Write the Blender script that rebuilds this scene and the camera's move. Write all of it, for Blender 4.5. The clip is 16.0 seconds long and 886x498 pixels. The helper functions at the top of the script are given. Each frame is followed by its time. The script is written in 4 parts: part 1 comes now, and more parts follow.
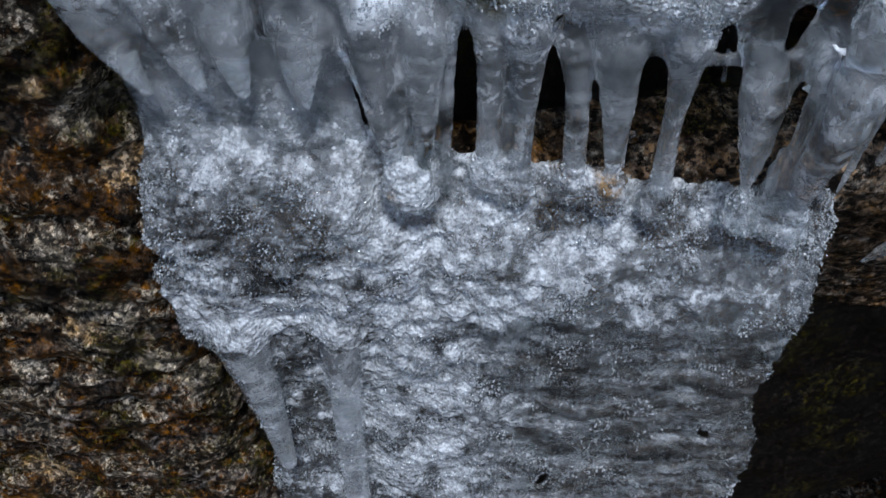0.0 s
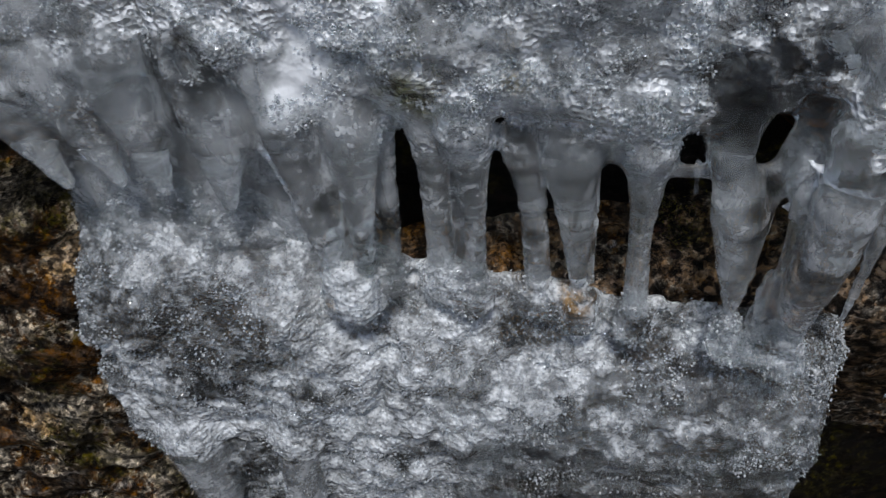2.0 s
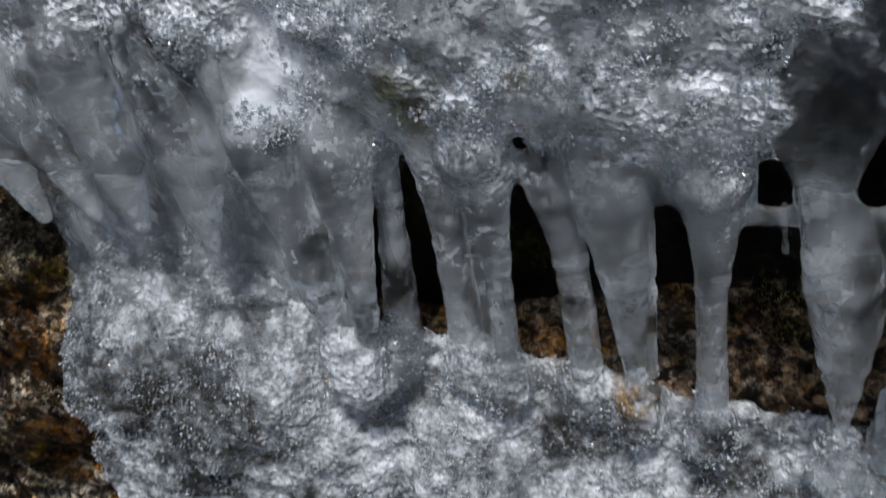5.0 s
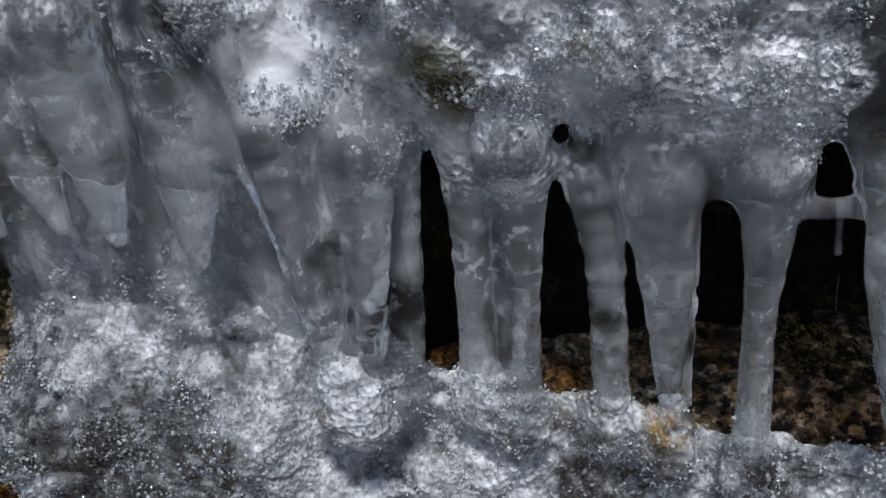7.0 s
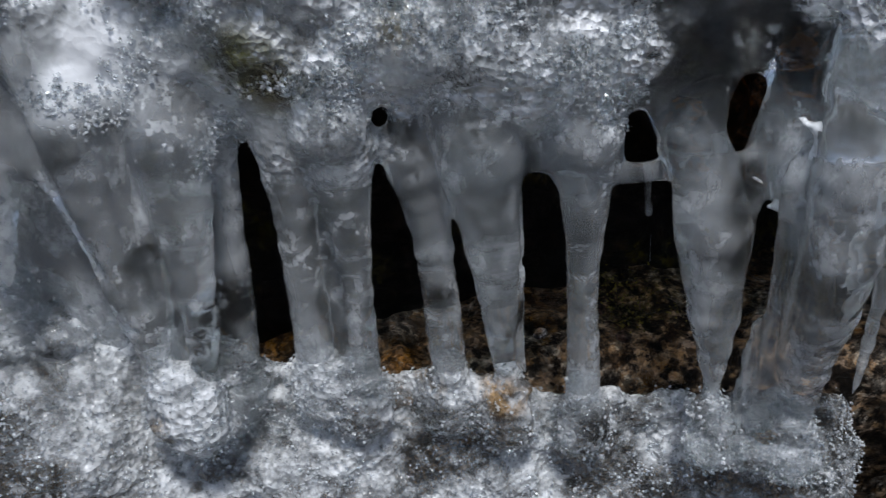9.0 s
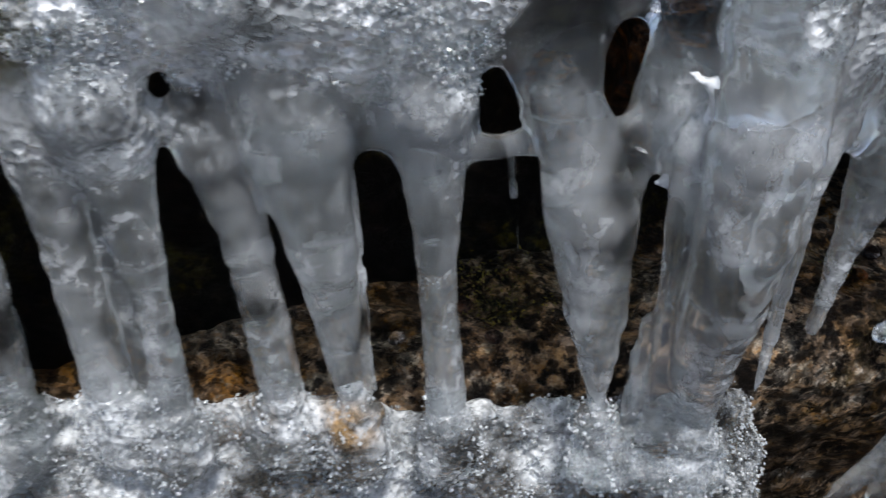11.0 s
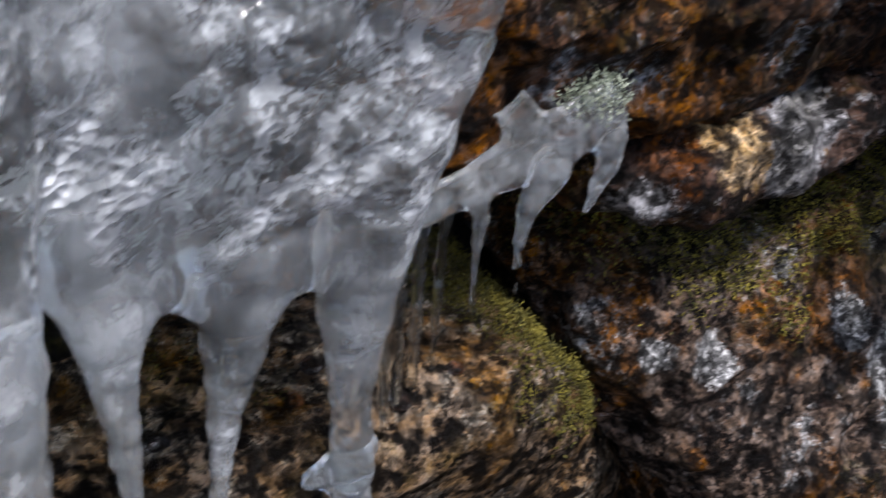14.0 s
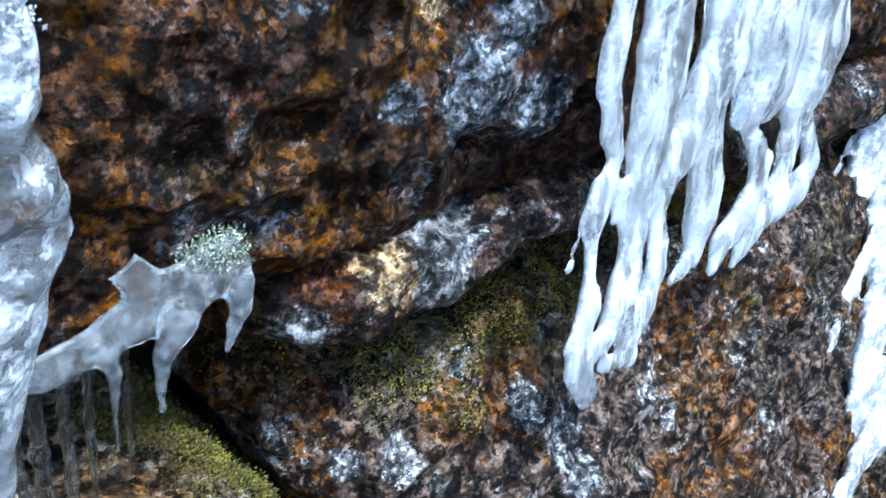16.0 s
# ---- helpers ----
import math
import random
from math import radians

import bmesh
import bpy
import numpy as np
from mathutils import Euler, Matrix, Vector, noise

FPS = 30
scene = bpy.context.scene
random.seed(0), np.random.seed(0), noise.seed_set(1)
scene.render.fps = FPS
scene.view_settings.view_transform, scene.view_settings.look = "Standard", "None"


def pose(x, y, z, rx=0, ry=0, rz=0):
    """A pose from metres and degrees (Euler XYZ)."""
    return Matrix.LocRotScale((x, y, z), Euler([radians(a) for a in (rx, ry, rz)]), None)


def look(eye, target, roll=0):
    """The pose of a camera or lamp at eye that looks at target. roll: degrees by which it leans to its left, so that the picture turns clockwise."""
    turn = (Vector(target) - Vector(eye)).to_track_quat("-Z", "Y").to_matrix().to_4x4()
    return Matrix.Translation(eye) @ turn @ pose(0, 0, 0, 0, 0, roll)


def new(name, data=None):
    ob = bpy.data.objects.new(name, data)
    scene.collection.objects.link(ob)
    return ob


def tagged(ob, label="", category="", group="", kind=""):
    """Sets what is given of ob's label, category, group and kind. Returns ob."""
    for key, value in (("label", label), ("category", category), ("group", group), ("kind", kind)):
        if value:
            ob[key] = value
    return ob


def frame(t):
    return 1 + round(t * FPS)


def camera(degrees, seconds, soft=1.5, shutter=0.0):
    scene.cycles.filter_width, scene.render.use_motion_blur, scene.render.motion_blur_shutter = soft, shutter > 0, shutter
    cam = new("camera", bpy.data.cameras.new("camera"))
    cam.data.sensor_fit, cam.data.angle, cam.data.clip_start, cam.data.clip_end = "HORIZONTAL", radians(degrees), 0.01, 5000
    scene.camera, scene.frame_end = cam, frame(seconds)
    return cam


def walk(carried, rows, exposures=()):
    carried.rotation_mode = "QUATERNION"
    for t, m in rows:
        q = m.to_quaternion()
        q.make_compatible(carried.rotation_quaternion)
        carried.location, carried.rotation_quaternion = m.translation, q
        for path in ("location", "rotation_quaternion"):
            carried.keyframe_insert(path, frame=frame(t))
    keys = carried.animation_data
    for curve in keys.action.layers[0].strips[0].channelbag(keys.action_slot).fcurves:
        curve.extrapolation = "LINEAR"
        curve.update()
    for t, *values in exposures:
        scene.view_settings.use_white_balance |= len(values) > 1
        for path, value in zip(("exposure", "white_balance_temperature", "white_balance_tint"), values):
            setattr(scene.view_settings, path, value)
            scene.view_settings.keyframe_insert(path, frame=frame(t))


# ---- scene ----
cam = camera(51.2, 16.0, soft=1.1, shutter=0.4)
PATH = [
    (0, (0.151, 0.053, 1.373), (0.024, 1.264, -0.214), -5.5),
    (0.5, (0.173, 0.088, 1.369), (0.023, 1.319, -0.2), -6.1),
    (1, (0.208, 0.107, 1.361), (0.017, 1.361, -0.186), -6.6),
    (1.5, (0.239, 0.117, 1.348), (-0.043, 1.409, -0.153), -8.3),
    (2, (0.268, 0.139, 1.326), (-0.062, 1.45, -0.148), -9.2),
    (2.5, (0.295, 0.171, 1.3), (-0.091, 1.491, -0.153), -10.7),
    (3, (0.312, 0.189, 1.28), (-0.185, 1.527, -0.122), -12.6),
    (3.5, (0.329, 0.205, 1.259), (-0.248, 1.549, -0.105), -13.4),
    (4, (0.347, 0.217, 1.234), (-0.285, 1.559, -0.107), -14.4),
    (4.5, (0.347, 0.217, 1.21), (-0.327, 1.617, -0.049), -13.9),
    (5, (0.339, 0.212, 1.165), (-0.355, 1.679, -0.005), -13.3),
    (5.2, (0.334, 0.212, 1.153), (-0.349, 1.745, 0.065), -11.9),
    (7.5, (0.239, 0.185, 1.083), (-0.148, 1.897, 0.124), -7.9),
    (8, (0.252, 0.184, 1.105), (-0.058, 1.877, 0.087), -8.8),
    (10.5, (0.227, 0.259, 1.055), (0.422, 1.936, -0.017), -2.1),
    (11, (0.271, 0.291, 1.048), (0.429, 1.93, -0.088), -4.4),
    (11.5, (0.291, 0.327, 1.039), (0.503, 1.918, -0.155), -3.7),
    (12, (0.322, 0.357, 1.005), (0.684, 1.965, -0.128), -3.4),
    (12.5, (0.356, 0.382, 0.996), (0.829, 1.947, -0.156), -2.7),
    (13, (0.385, 0.403, 0.986), (1.064, 1.909, -0.141), -0.2),
    (13.5, (0.408, 0.396, 0.994), (1.188, 1.87, -0.11), 0.9),
    (14, (0.444, 0.382, 1.035), (1.304, 1.776, -0.114), 3.0),
    (14.5, (0.468, 0.361, 1.053), (1.444, 1.721, -0.042), 3.1),
    (15, (0.486, 0.339, 1.067), (1.567, 1.647, 0.007), 4.1),
    (15.5, (0.496, 0.331, 1.073), (1.672, 1.587, 0.053), 4.5),
    (16, (0.5, 0.319, 1.087), (1.737, 1.545, 0.105), 5.1),
]
EXPOSURES = [(0.0, 0.06, 5600, 10), (0.3, 0.02, 5850, 10), (0.8, -0.08, 6120, 10), (3.5, -0.08, 6200, 10), (8.0, 0.02, 6120, 10),
             (10.5, 0.42, 6250, 10), (11.0, 0.62, 6300, 10), (12.5, 0.54, 6300, 10), (13.5, 0.66, 6150, 13), (14.0, 0.88, 6200, 15),
             (14.5, 1.36, 5200, 7), (15.0, 1.66, 5000, 3), (15.5, 1.72, 4850, 1), (16.0, 1.76, 5000, 2)]
walk(cam, [(t, look(eye, target, roll)) for t, eye, target, roll in PATH], EXPOSURES)

# ---- daylight: a thinly overcast sky over the rock face, which looks towards -y ----
world = bpy.data.worlds.new("sky")
scene.world = world
world.use_nodes = True
sky = world.node_tree.nodes.new("ShaderNodeTexSky")
sky.sky_type, sky.sun_disc = "NISHITA", False
sky.air_density, sky.dust_density, sky.ozone_density = 1.0, 2.0, 1.0
sky.sun_elevation, sky.sun_rotation = radians(68), radians(160)
background = world.node_tree.nodes["Background"]
background.inputs["Strength"].default_value = 0.076
world.node_tree.links.new(sky.outputs["Color"], background.inputs["Color"])
sun = new("sun", bpy.data.lights.new("sun", "SUN"))
sun.data.energy, sun.data.angle, sun.data.color = 2.6, radians(9), (1.0, 0.97, 0.93)
sun.matrix_world = look((0.5, -1.3, 3.5), (0, 0, 0))


# ---- numeric helpers: noise, distance fields, surface nets ----
def hashed(ix, iy, iz, seed):
    h = (ix * 374761393 + iy * 668265263 + iz * 2147483647 + seed * 974634777) & 0xFFFFFFFF
    h = ((h ^ (h >> 13)) * 1274126177) & 0xFFFFFFFF
    return ((h ^ (h >> 16)) & 0xFFFFFF) / float(0xFFFFFF)


def value_noise(x, y, z, size, seed=0):
    """Smooth noise in -1..1 with cells of that size in metres."""
    x, y, z = np.broadcast_arrays(np.asarray(x, float) / size, np.asarray(y, float) / size, np.asarray(z, float) / size)
    fx, fy, fz = np.floor(x), np.floor(y), np.floor(z)
    ix, iy, iz = fx.astype(np.int64), fy.astype(np.int64), fz.astype(np.int64)
    u, v, w = x - fx, y - fy, z - fz
    u, v, w = u * u * (3 - 2 * u), v * v * (3 - 2 * v), w * w * (3 - 2 * w)
    total = 0
    for a in (0, 1):
        for b in (0, 1):
            for c in (0, 1):
                part_w = (u if a else 1 - u) * (v if b else 1 - v) * (w if c else 1 - w)
                total = total + part_w * hashed(ix + a, iy + b, iz + c, seed)
    return total * 2 - 1


def fbm(x, y, z, size, octaves=3, seed=0, gain=0.5):
    total, amp, norm = 0, 1.0, 0.0
    for i in range(octaves):
        total = total + amp * value_noise(x, y, z, size / 2 ** i, seed + 17 * i)
        norm += amp
        amp *= gain
    return total / norm


def smin(a, b, k):
    h = np.maximum(k - np.abs(a - b), 0) / k
    return np.minimum(a, b) - h * h * k / 4


def smax(a, b, k):
    return -smin(-a, -b, k)


def ramp(x, lo, hi):
    t = np.clip((x - lo) / (hi - lo), 0, 1)
    return t * t * (3 - 2 * t)


class Field:
    """A signed distance on a grid, negative inside."""

    def __init__(self, low, high, step):
        self.low, self.step = np.array(low, float), step
        self.axes = [np.arange(low[i], high[i] + step, step) for i in range(3)]
        self.x = self.axes[0][:, None, None]
        self.y = self.axes[1][None, :, None]
        self.z = self.axes[2][None, None, :]
        self.f = np.full([len(a) for a in self.axes], 1.0, np.float32)

    def strand(self, points, k=0.014, flat=1.0, ripple=0.0, seed=0, rings=1.6):
        """Joins on a tapering strand of ice through points (x, y, z, radius); flat < 1 makes it thin in y."""
        points = np.array(points, float)
        cut = self.window(points.min(0), points.max(0), points[:, 3].max() + 0.03)
        x, y, z = self.x[cut[0]], self.y[:, cut[1]], self.z[:, :, cut[2]]
        d = None
        for a, b in zip(points, points[1:]):
            e = strand_distance(x, y, z, a, b, flat)
            d = e if d is None else smin(d, e, 0.003)
        if ripple:
            d = d + ripple * (value_noise(x, y, z * rings, 0.011, seed) + 0.5 * value_noise(x, y, z, 0.03, seed + 5))
        self.f[cut] = smin(self.f[cut], d, k)

    def window(self, a, b, margin):
        cut = []
        for i in range(3):
            lo, hi = min(a[i], b[i]) - margin, max(a[i], b[i]) + margin
            cut.append(slice(int(np.searchsorted(self.axes[i], lo)), int(np.searchsorted(self.axes[i], hi))))
        return tuple(cut)

    def carve(self, a, b, k=0.006, shear=0.0, flat=14.0):
        """Cuts a round passage with radii through the points a and b (x, y, z, radius)."""
        a, b = np.array(a, float), np.array(b, float)
        cut = self.window(a, b, max(a[3], b[3]) + 0.10)
        cut = (cut[0], slice(None), cut[2])
        y = self.y
        d = strand_distance(self.x[cut[0]], y, self.z[:, :, cut[2]] + shear * (y - a[1]), a, b, flat)
        self.f[cut] = smax(self.f[cut], -d, k)

    def groove(self, points, k=0.005):
        """Scoops a crease along points (x, y, z, radius) out of the surface."""
        points = np.array(points, float)
        cut = self.window(points.min(0), points.max(0), points[:, 3].max() + 0.02)
        d = None
        for a, b in zip(points, points[1:]):
            e = strand_distance(self.x[cut[0]], self.y[:, cut[1]], self.z[:, :, cut[2]], a, b, 1.6)
            d = e if d is None else np.minimum(d, e)
        self.f[cut] = smax(self.f[cut], -d, k)

    def surface(self):
        """Surface nets: vertices and quads of the zero level."""
        f = self.f.astype(np.float32)
        inside = f < 0
        n = [s - 1 for s in f.shape]
        total = np.zeros((*n, 3), np.float32)
        count = np.zeros(n, np.float32)
        corner = [(i, j, k) for i in (0, 1) for j in (0, 1) for k in (0, 1)]

        def view(c, g):
            return g[c[0]:c[0] + n[0], c[1]:c[1] + n[1], c[2]:c[2] + n[2]]
        mixed = np.zeros(n, bool)
        first = view((0, 0, 0), inside)
        for c in corner[1:]:
            mixed |= view(c, inside) != first
        idx = np.argwhere(mixed)
        pos = np.zeros((len(idx), 3))
        cnt = np.zeros(len(idx))
        value = {c: f[idx[:, 0] + c[0], idx[:, 1] + c[1], idx[:, 2] + c[2]] for c in corner}
        for c in corner:
            for axis in range(3):
                if c[axis]:
                    continue
                e = tuple(1 if i == axis else c[i] for i in range(3))
                va, vb = value[c], value[e]
                cross = (va < 0) != (vb < 0)
                t = np.where(cross, va / np.where(cross, va - vb, 1), 0)
                point = np.tile(np.array(c, float), (len(idx), 1))
                point[:, axis] = t
                pos += point * cross[:, None]
                cnt += cross
        verts = self.low + (idx + pos / cnt[:, None]) * self.step
        number = np.full(n, -1, np.int64)
        number[mixed] = np.arange(len(idx))
        quads = []
        for axis in range(3):
            u, v = (axis + 1) % 3, (axis + 2) % 3
            lo = [slice(None)] * 3
            hi = [slice(None)] * 3
            lo[axis], hi[axis] = slice(0, -1), slice(1, None)
            change = inside[tuple(lo)] != inside[tuple(hi)]
            e = np.argwhere(change)
            e = e[(e[:, u] > 0) & (e[:, v] > 0) & (e[:, u] < n[u]) & (e[:, v] < n[v])]
            flip = inside[e[:, 0], e[:, 1], e[:, 2]]
            def cell(du, dv):
                g = e.copy()
                g[:, u] -= du
                g[:, v] -= dv
                return number[g[:, 0], g[:, 1], g[:, 2]]
            q = np.stack([cell(1, 1), cell(0, 1), cell(0, 0), cell(1, 0)], 1)
            q[~flip] = q[~flip][:, ::-1]
            quads.append(q)
        return verts, np.concatenate(quads)


def strand_distance(x, y, z, a, b, flat):
    ax, ay, az, ar = a
    bx, by, bz, br = b
    dx, dy, dz = bx - ax, by - ay, bz - az
    t = ((x - ax) * dx + (y - ay) * dy + (z - az) * dz) / (dx * dx + dy * dy + dz * dz)
    t = np.clip(t, 0, 1)
    ox, oy, oz = x - ax - t * dx, (y - ay - t * dy) / flat, z - az - t * dz
    return np.sqrt(ox * ox + oy * oy + oz * oz) - (ar + t * (br - ar))


def vertex_normals(verts, quads):
    p = verts[quads]
    face = np.cross(p[:, 2] - p[:, 0], p[:, 3] - p[:, 1])
    normals = np.zeros_like(verts)
    for i in range(4):
        for c in range(3):
            normals[:, c] += np.bincount(quads[:, i], face[:, c], len(verts))
    return normals / np.maximum(np.linalg.norm(normals, axis=1), 1e-12)[:, None]


def mesh_of(name, verts, faces, material, normals=None):
    mesh = bpy.data.meshes.new(name)
    verts = np.asarray(verts, np.float32)
    faces = np.asarray(faces, np.int32)
    mesh.vertices.add(len(verts))
    mesh.vertices.foreach_set("co", verts.ravel())
    mesh.loops.add(faces.size)
    mesh.loops.foreach_set("vertex_index", faces.ravel())
    mesh.polygons.add(len(faces))
    mesh.polygons.foreach_set("loop_start", np.arange(0, faces.size, faces.shape[1], dtype=np.int32))
    mesh.update(calc_edges=True)
    mesh.polygons.foreach_set("use_smooth", np.ones(len(faces), bool))
    mesh.materials.append(material)
    if normals is not None:
        mesh.normals_split_custom_set_from_vertices([tuple(v) for v in normals.tolist()])
    return mesh


def thing(name, label, category, place=(0, 0, 0), group="", kind=""):
    ob = new(name)
    ob.empty_display_size = 0.05
    ob.location = place
    return tagged(ob, label, category, group, kind)


def part(name, mesh, parent, label=""):
    ob = new(name, mesh)
    ob.parent = parent
    top = parent
    shift = Vector((0, 0, 0))
    while top is not None:
        shift += top.location
        top = top.parent
    ob.matrix_parent_inverse = Matrix.Translation(-shift)
    return tagged(ob, label)


def subset(verts, quads, normals, keep):
    """The faces that are kept, with their own vertices."""
    q = quads[keep]
    used, inverse = np.unique(q, return_inverse=True)
    return verts[used], inverse.reshape(q.shape), normals[used]


# ---- materials ----
class Nodes:
    def __init__(self, name):
        self.material = bpy.data.materials.new(name)
        self.material.use_nodes = True
        self.tree = self.material.node_tree
        self.shader = self.tree.nodes["Principled BSDF"]
        self.place = self.add("ShaderNodeNewGeometry").outputs["Position"]
        split = self.add("ShaderNodeSeparateXYZ", Vector=self.place)
        self.x, self.y, self.z = split.outputs["X"], split.outputs["Y"], split.outputs["Z"]

    def add(self, kind, **values):
        node = self.tree.nodes.new(kind)
        for key, value in values.items():
            self.put(node.inputs[key.replace("_", " ")], value)
        return node

    def put(self, socket, value):
        if isinstance(value, bpy.types.NodeSocket):
            self.tree.links.new(value, socket)
        else:
            socket.default_value = value

    def noise(self, size, detail=4.0, rough=0.55, stretch=None, warp=0.0):
        """Noise of 0..1 with features of about that size in metres."""
        where = self.place
        if stretch:
            node = self.add("ShaderNodeVectorMath")
            node.operation = "MULTIPLY"
            self.put(node.inputs[0], where)
            node.inputs[1].default_value = stretch
            where = node.outputs[0]
        node = self.add("ShaderNodeTexNoise", Vector=where, Scale=0.6 / size, Detail=detail, Roughness=rough, Distortion=warp)
        return node.outputs["Fac"]

    def cells(self, size, feature="F1", jitter=1.0):
        node = self.add("ShaderNodeTexVoronoi", Vector=self.place, Scale=1 / size, Randomness=jitter)
        node.feature = feature
        return node.outputs["Distance"]

    def grains(self, size):
        """A random value of 0..1 for each mineral grain of that size."""
        jitter = self.add("ShaderNodeTexNoise", Vector=self.place, Scale=0.5 / size, Detail=3.0)
        shift = self.add("ShaderNodeVectorMath")
        shift.operation = "MULTIPLY_ADD"
        self.put(shift.inputs[0], jitter.outputs["Color"])
        shift.inputs[1].default_value = (size, size, size)
        self.put(shift.inputs[2], self.place)
        node = self.add("ShaderNodeTexVoronoi", Vector=shift.outputs[0], Scale=1 / size)
        return self.add("ShaderNodeSeparateColor", Color=node.outputs["Color"]).outputs[0]

    def band(self, fac, lo, hi, to_lo=0.0, to_hi=1.0):
        node = self.add("ShaderNodeMapRange", Value=fac)
        node.interpolation_type = "SMOOTHSTEP"
        for i, v in zip(("From Min", "From Max", "To Min", "To Max"), (lo, hi, to_lo, to_hi)):
            self.put(node.inputs[i], v)
        return node.outputs["Result"]

    def math(self, what, a, b=0.0):
        node = self.add("ShaderNodeMath")
        node.operation = what
        self.put(node.inputs[0], a)
        self.put(node.inputs[1], b)
        return node.outputs[0]

    def times(self, *values):
        out = values[0]
        for v in values[1:]:
            out = self.math("MULTIPLY", out, v)
        return out

    def plus(self, *values):
        out = values[0]
        for v in values[1:]:
            out = self.math("ADD", out, v)
        return out

    def near(self, x, z, inner, outer):
        """1 within inner metres of the spot (x, z) on the face, 0 beyond outer."""
        dx, dz = self.math("SUBTRACT", self.x, x), self.math("SUBTRACT", self.z, z)
        d = self.math("SQRT", self.plus(self.times(dx, dx), self.times(dz, dz)))
        return self.math("SUBTRACT", 1.0, self.band(d, inner, outer))

    def mix(self, fac, a, b):
        node = self.add("ShaderNodeMix")
        node.data_type = "RGBA"
        self.put(node.inputs["Factor"], fac)
        for socket, value in ((node.inputs[6], a), (node.inputs[7], b)):
            self.put(socket, (*value, 1) if isinstance(value, tuple) else value)
        return node.outputs[2]

    def bump(self, height, distance, strength=1.0, normal=None):
        node = self.add("ShaderNodeBump", Height=height, Distance=distance, Strength=strength)
        if normal is not None:
            self.put(node.inputs["Normal"], normal)
        return node.outputs["Normal"]

    def done(self, **values):
        for key, value in values.items():
            self.put(self.shader.inputs[key.replace("_", " ")], value)
        return self.material


def rock_material(name, dark, mid, rust, pale, rust_amount, pale_amount, moss_amount, rough, tan=0.0, spots=(), tans=(), bands=0.0):
    """Wet, weathered rock with rust stains, pale crusts of lichen and a film of moss."""
    n = Nodes(name)
    medium, fine, grit = n.noise(0.012, 9, 0.74), n.noise(0.0042, 5, 0.75), n.noise(0.0016, 3, 0.7)
    colour = n.mix(n.band(medium, 0.43, 0.57), dark, mid)
    stain = n.band(n.noise(0.07, 8, 0.68, stretch=(1.3, 1, 0.8), warp=0.4), 0.60 - rust_amount * 0.2, 0.68 - rust_amount * 0.2)
    colour = n.mix(n.times(stain, n.band(n.noise(0.008, 7, 0.75), 0.38, 0.56, 0.25, 0.9)), colour, n.mix(n.band(n.noise(0.03, 5, 0.6), 0.40, 0.60), tuple(0.45 * v for v in rust), rust))
    if bands:
        layer = n.times(n.band(n.noise(0.03, 7, 0.7, stretch=(0.4, 1, 2.2), warp=0.4), 0.50, 0.58), n.band(n.noise(0.006, 6, 0.75, stretch=(0.6, 1, 1.4)), 0.38, 0.56))
        colour = n.mix(n.times(layer, bands, n.band(n.z, 0.40, 0.56, 1.0, 0.15)), colour, (0.21, 0.185, 0.165))
    patch = n.band(n.noise(0.05, 8, 0.72), 0.62 - pale_amount * 0.2, 0.66 - pale_amount * 0.2)
    crust = n.times(patch, n.band(n.noise(0.007, 9, 0.84), 0.485, 0.52))
    colour = n.mix(crust, colour, n.mix(n.band(fine, 0.42, 0.58), tuple(0.35 * v for v in pale), pale))
    if tan:
        spot = n.times(n.band(n.noise(0.04, 3, 0.6, stretch=(0.8, 1, 1.5)), 0.60, 0.64), n.band(n.noise(0.007, 6, 0.75), 0.42, 0.52))
        colour = n.mix(n.times(spot, tan), colour, (0.50, 0.30, 0.12))
    ragged = n.noise(0.009, 10, 0.84)
    for sx, sz, size in spots:
        colour = n.mix(n.band(n.plus(n.near(sx, sz, 0.0, size * 2.2), n.times(ragged, 2.6)), 1.80, 1.86), colour, n.mix(n.band(n.noise(0.005, 7, 0.8), 0.44, 0.54), tuple(0.3 * v for v in pale), pale))
    for sx, sz, size in tans:
        colour = n.mix(n.band(n.plus(n.near(sx, sz, 0.0, size * 2.2), n.times(ragged, 2.6)), 1.80, 1.86), colour, n.mix(n.band(fine, 0.40, 0.58), (0.36, 0.24, 0.13), (0.64, 0.47, 0.29)))
    green = n.times(n.band(n.noise(0.07, 6, 0.65), 0.50, 0.58), n.band(n.noise(0.005, 5, 0.75), 0.43, 0.56))
    colour = n.mix(n.times(green, moss_amount), colour, (0.060, 0.052, 0.008))
    speck = n.band(n.noise(0.0032, 6, 0.8), 0.56, 0.60)
    colour = n.mix(n.times(speck, n.band(n.noise(0.03, 4, 0.6), 0.42, 0.60), 0.7), colour, tuple(0.55 * v for v in pale))
    worn = n.band(n.noise(0.045, 6, 0.7), 0.36, 0.60, -0.035, 0.03)
    mottle = n.add("ShaderNodeHueSaturation", Color=colour, Value=n.times(n.band(n.noise(0.0085, 6, 0.72), 0.38, 0.62, 0.22, 1.35), n.band(n.grains(0.0042), 0.0, 1.0, 0.40, 1.45)), Saturation=n.band(n.noise(0.009, 5, 0.7), 0.35, 0.65, 0.85, 1.30))
    colour = mottle.outputs["Color"]
    # shade of small pits put into the colour: near-black wherever this noise dips
    pit_shade = n.band(n.plus(n.noise(0.0060, 5, 0.70), worn), 0.43, 0.52)
    colour = n.mix(pit_shade, n.mix(0.86, colour, (0.002, 0.0012, 0.001)), colour)
    normal = n.bump(medium, 0.007, 1.0)
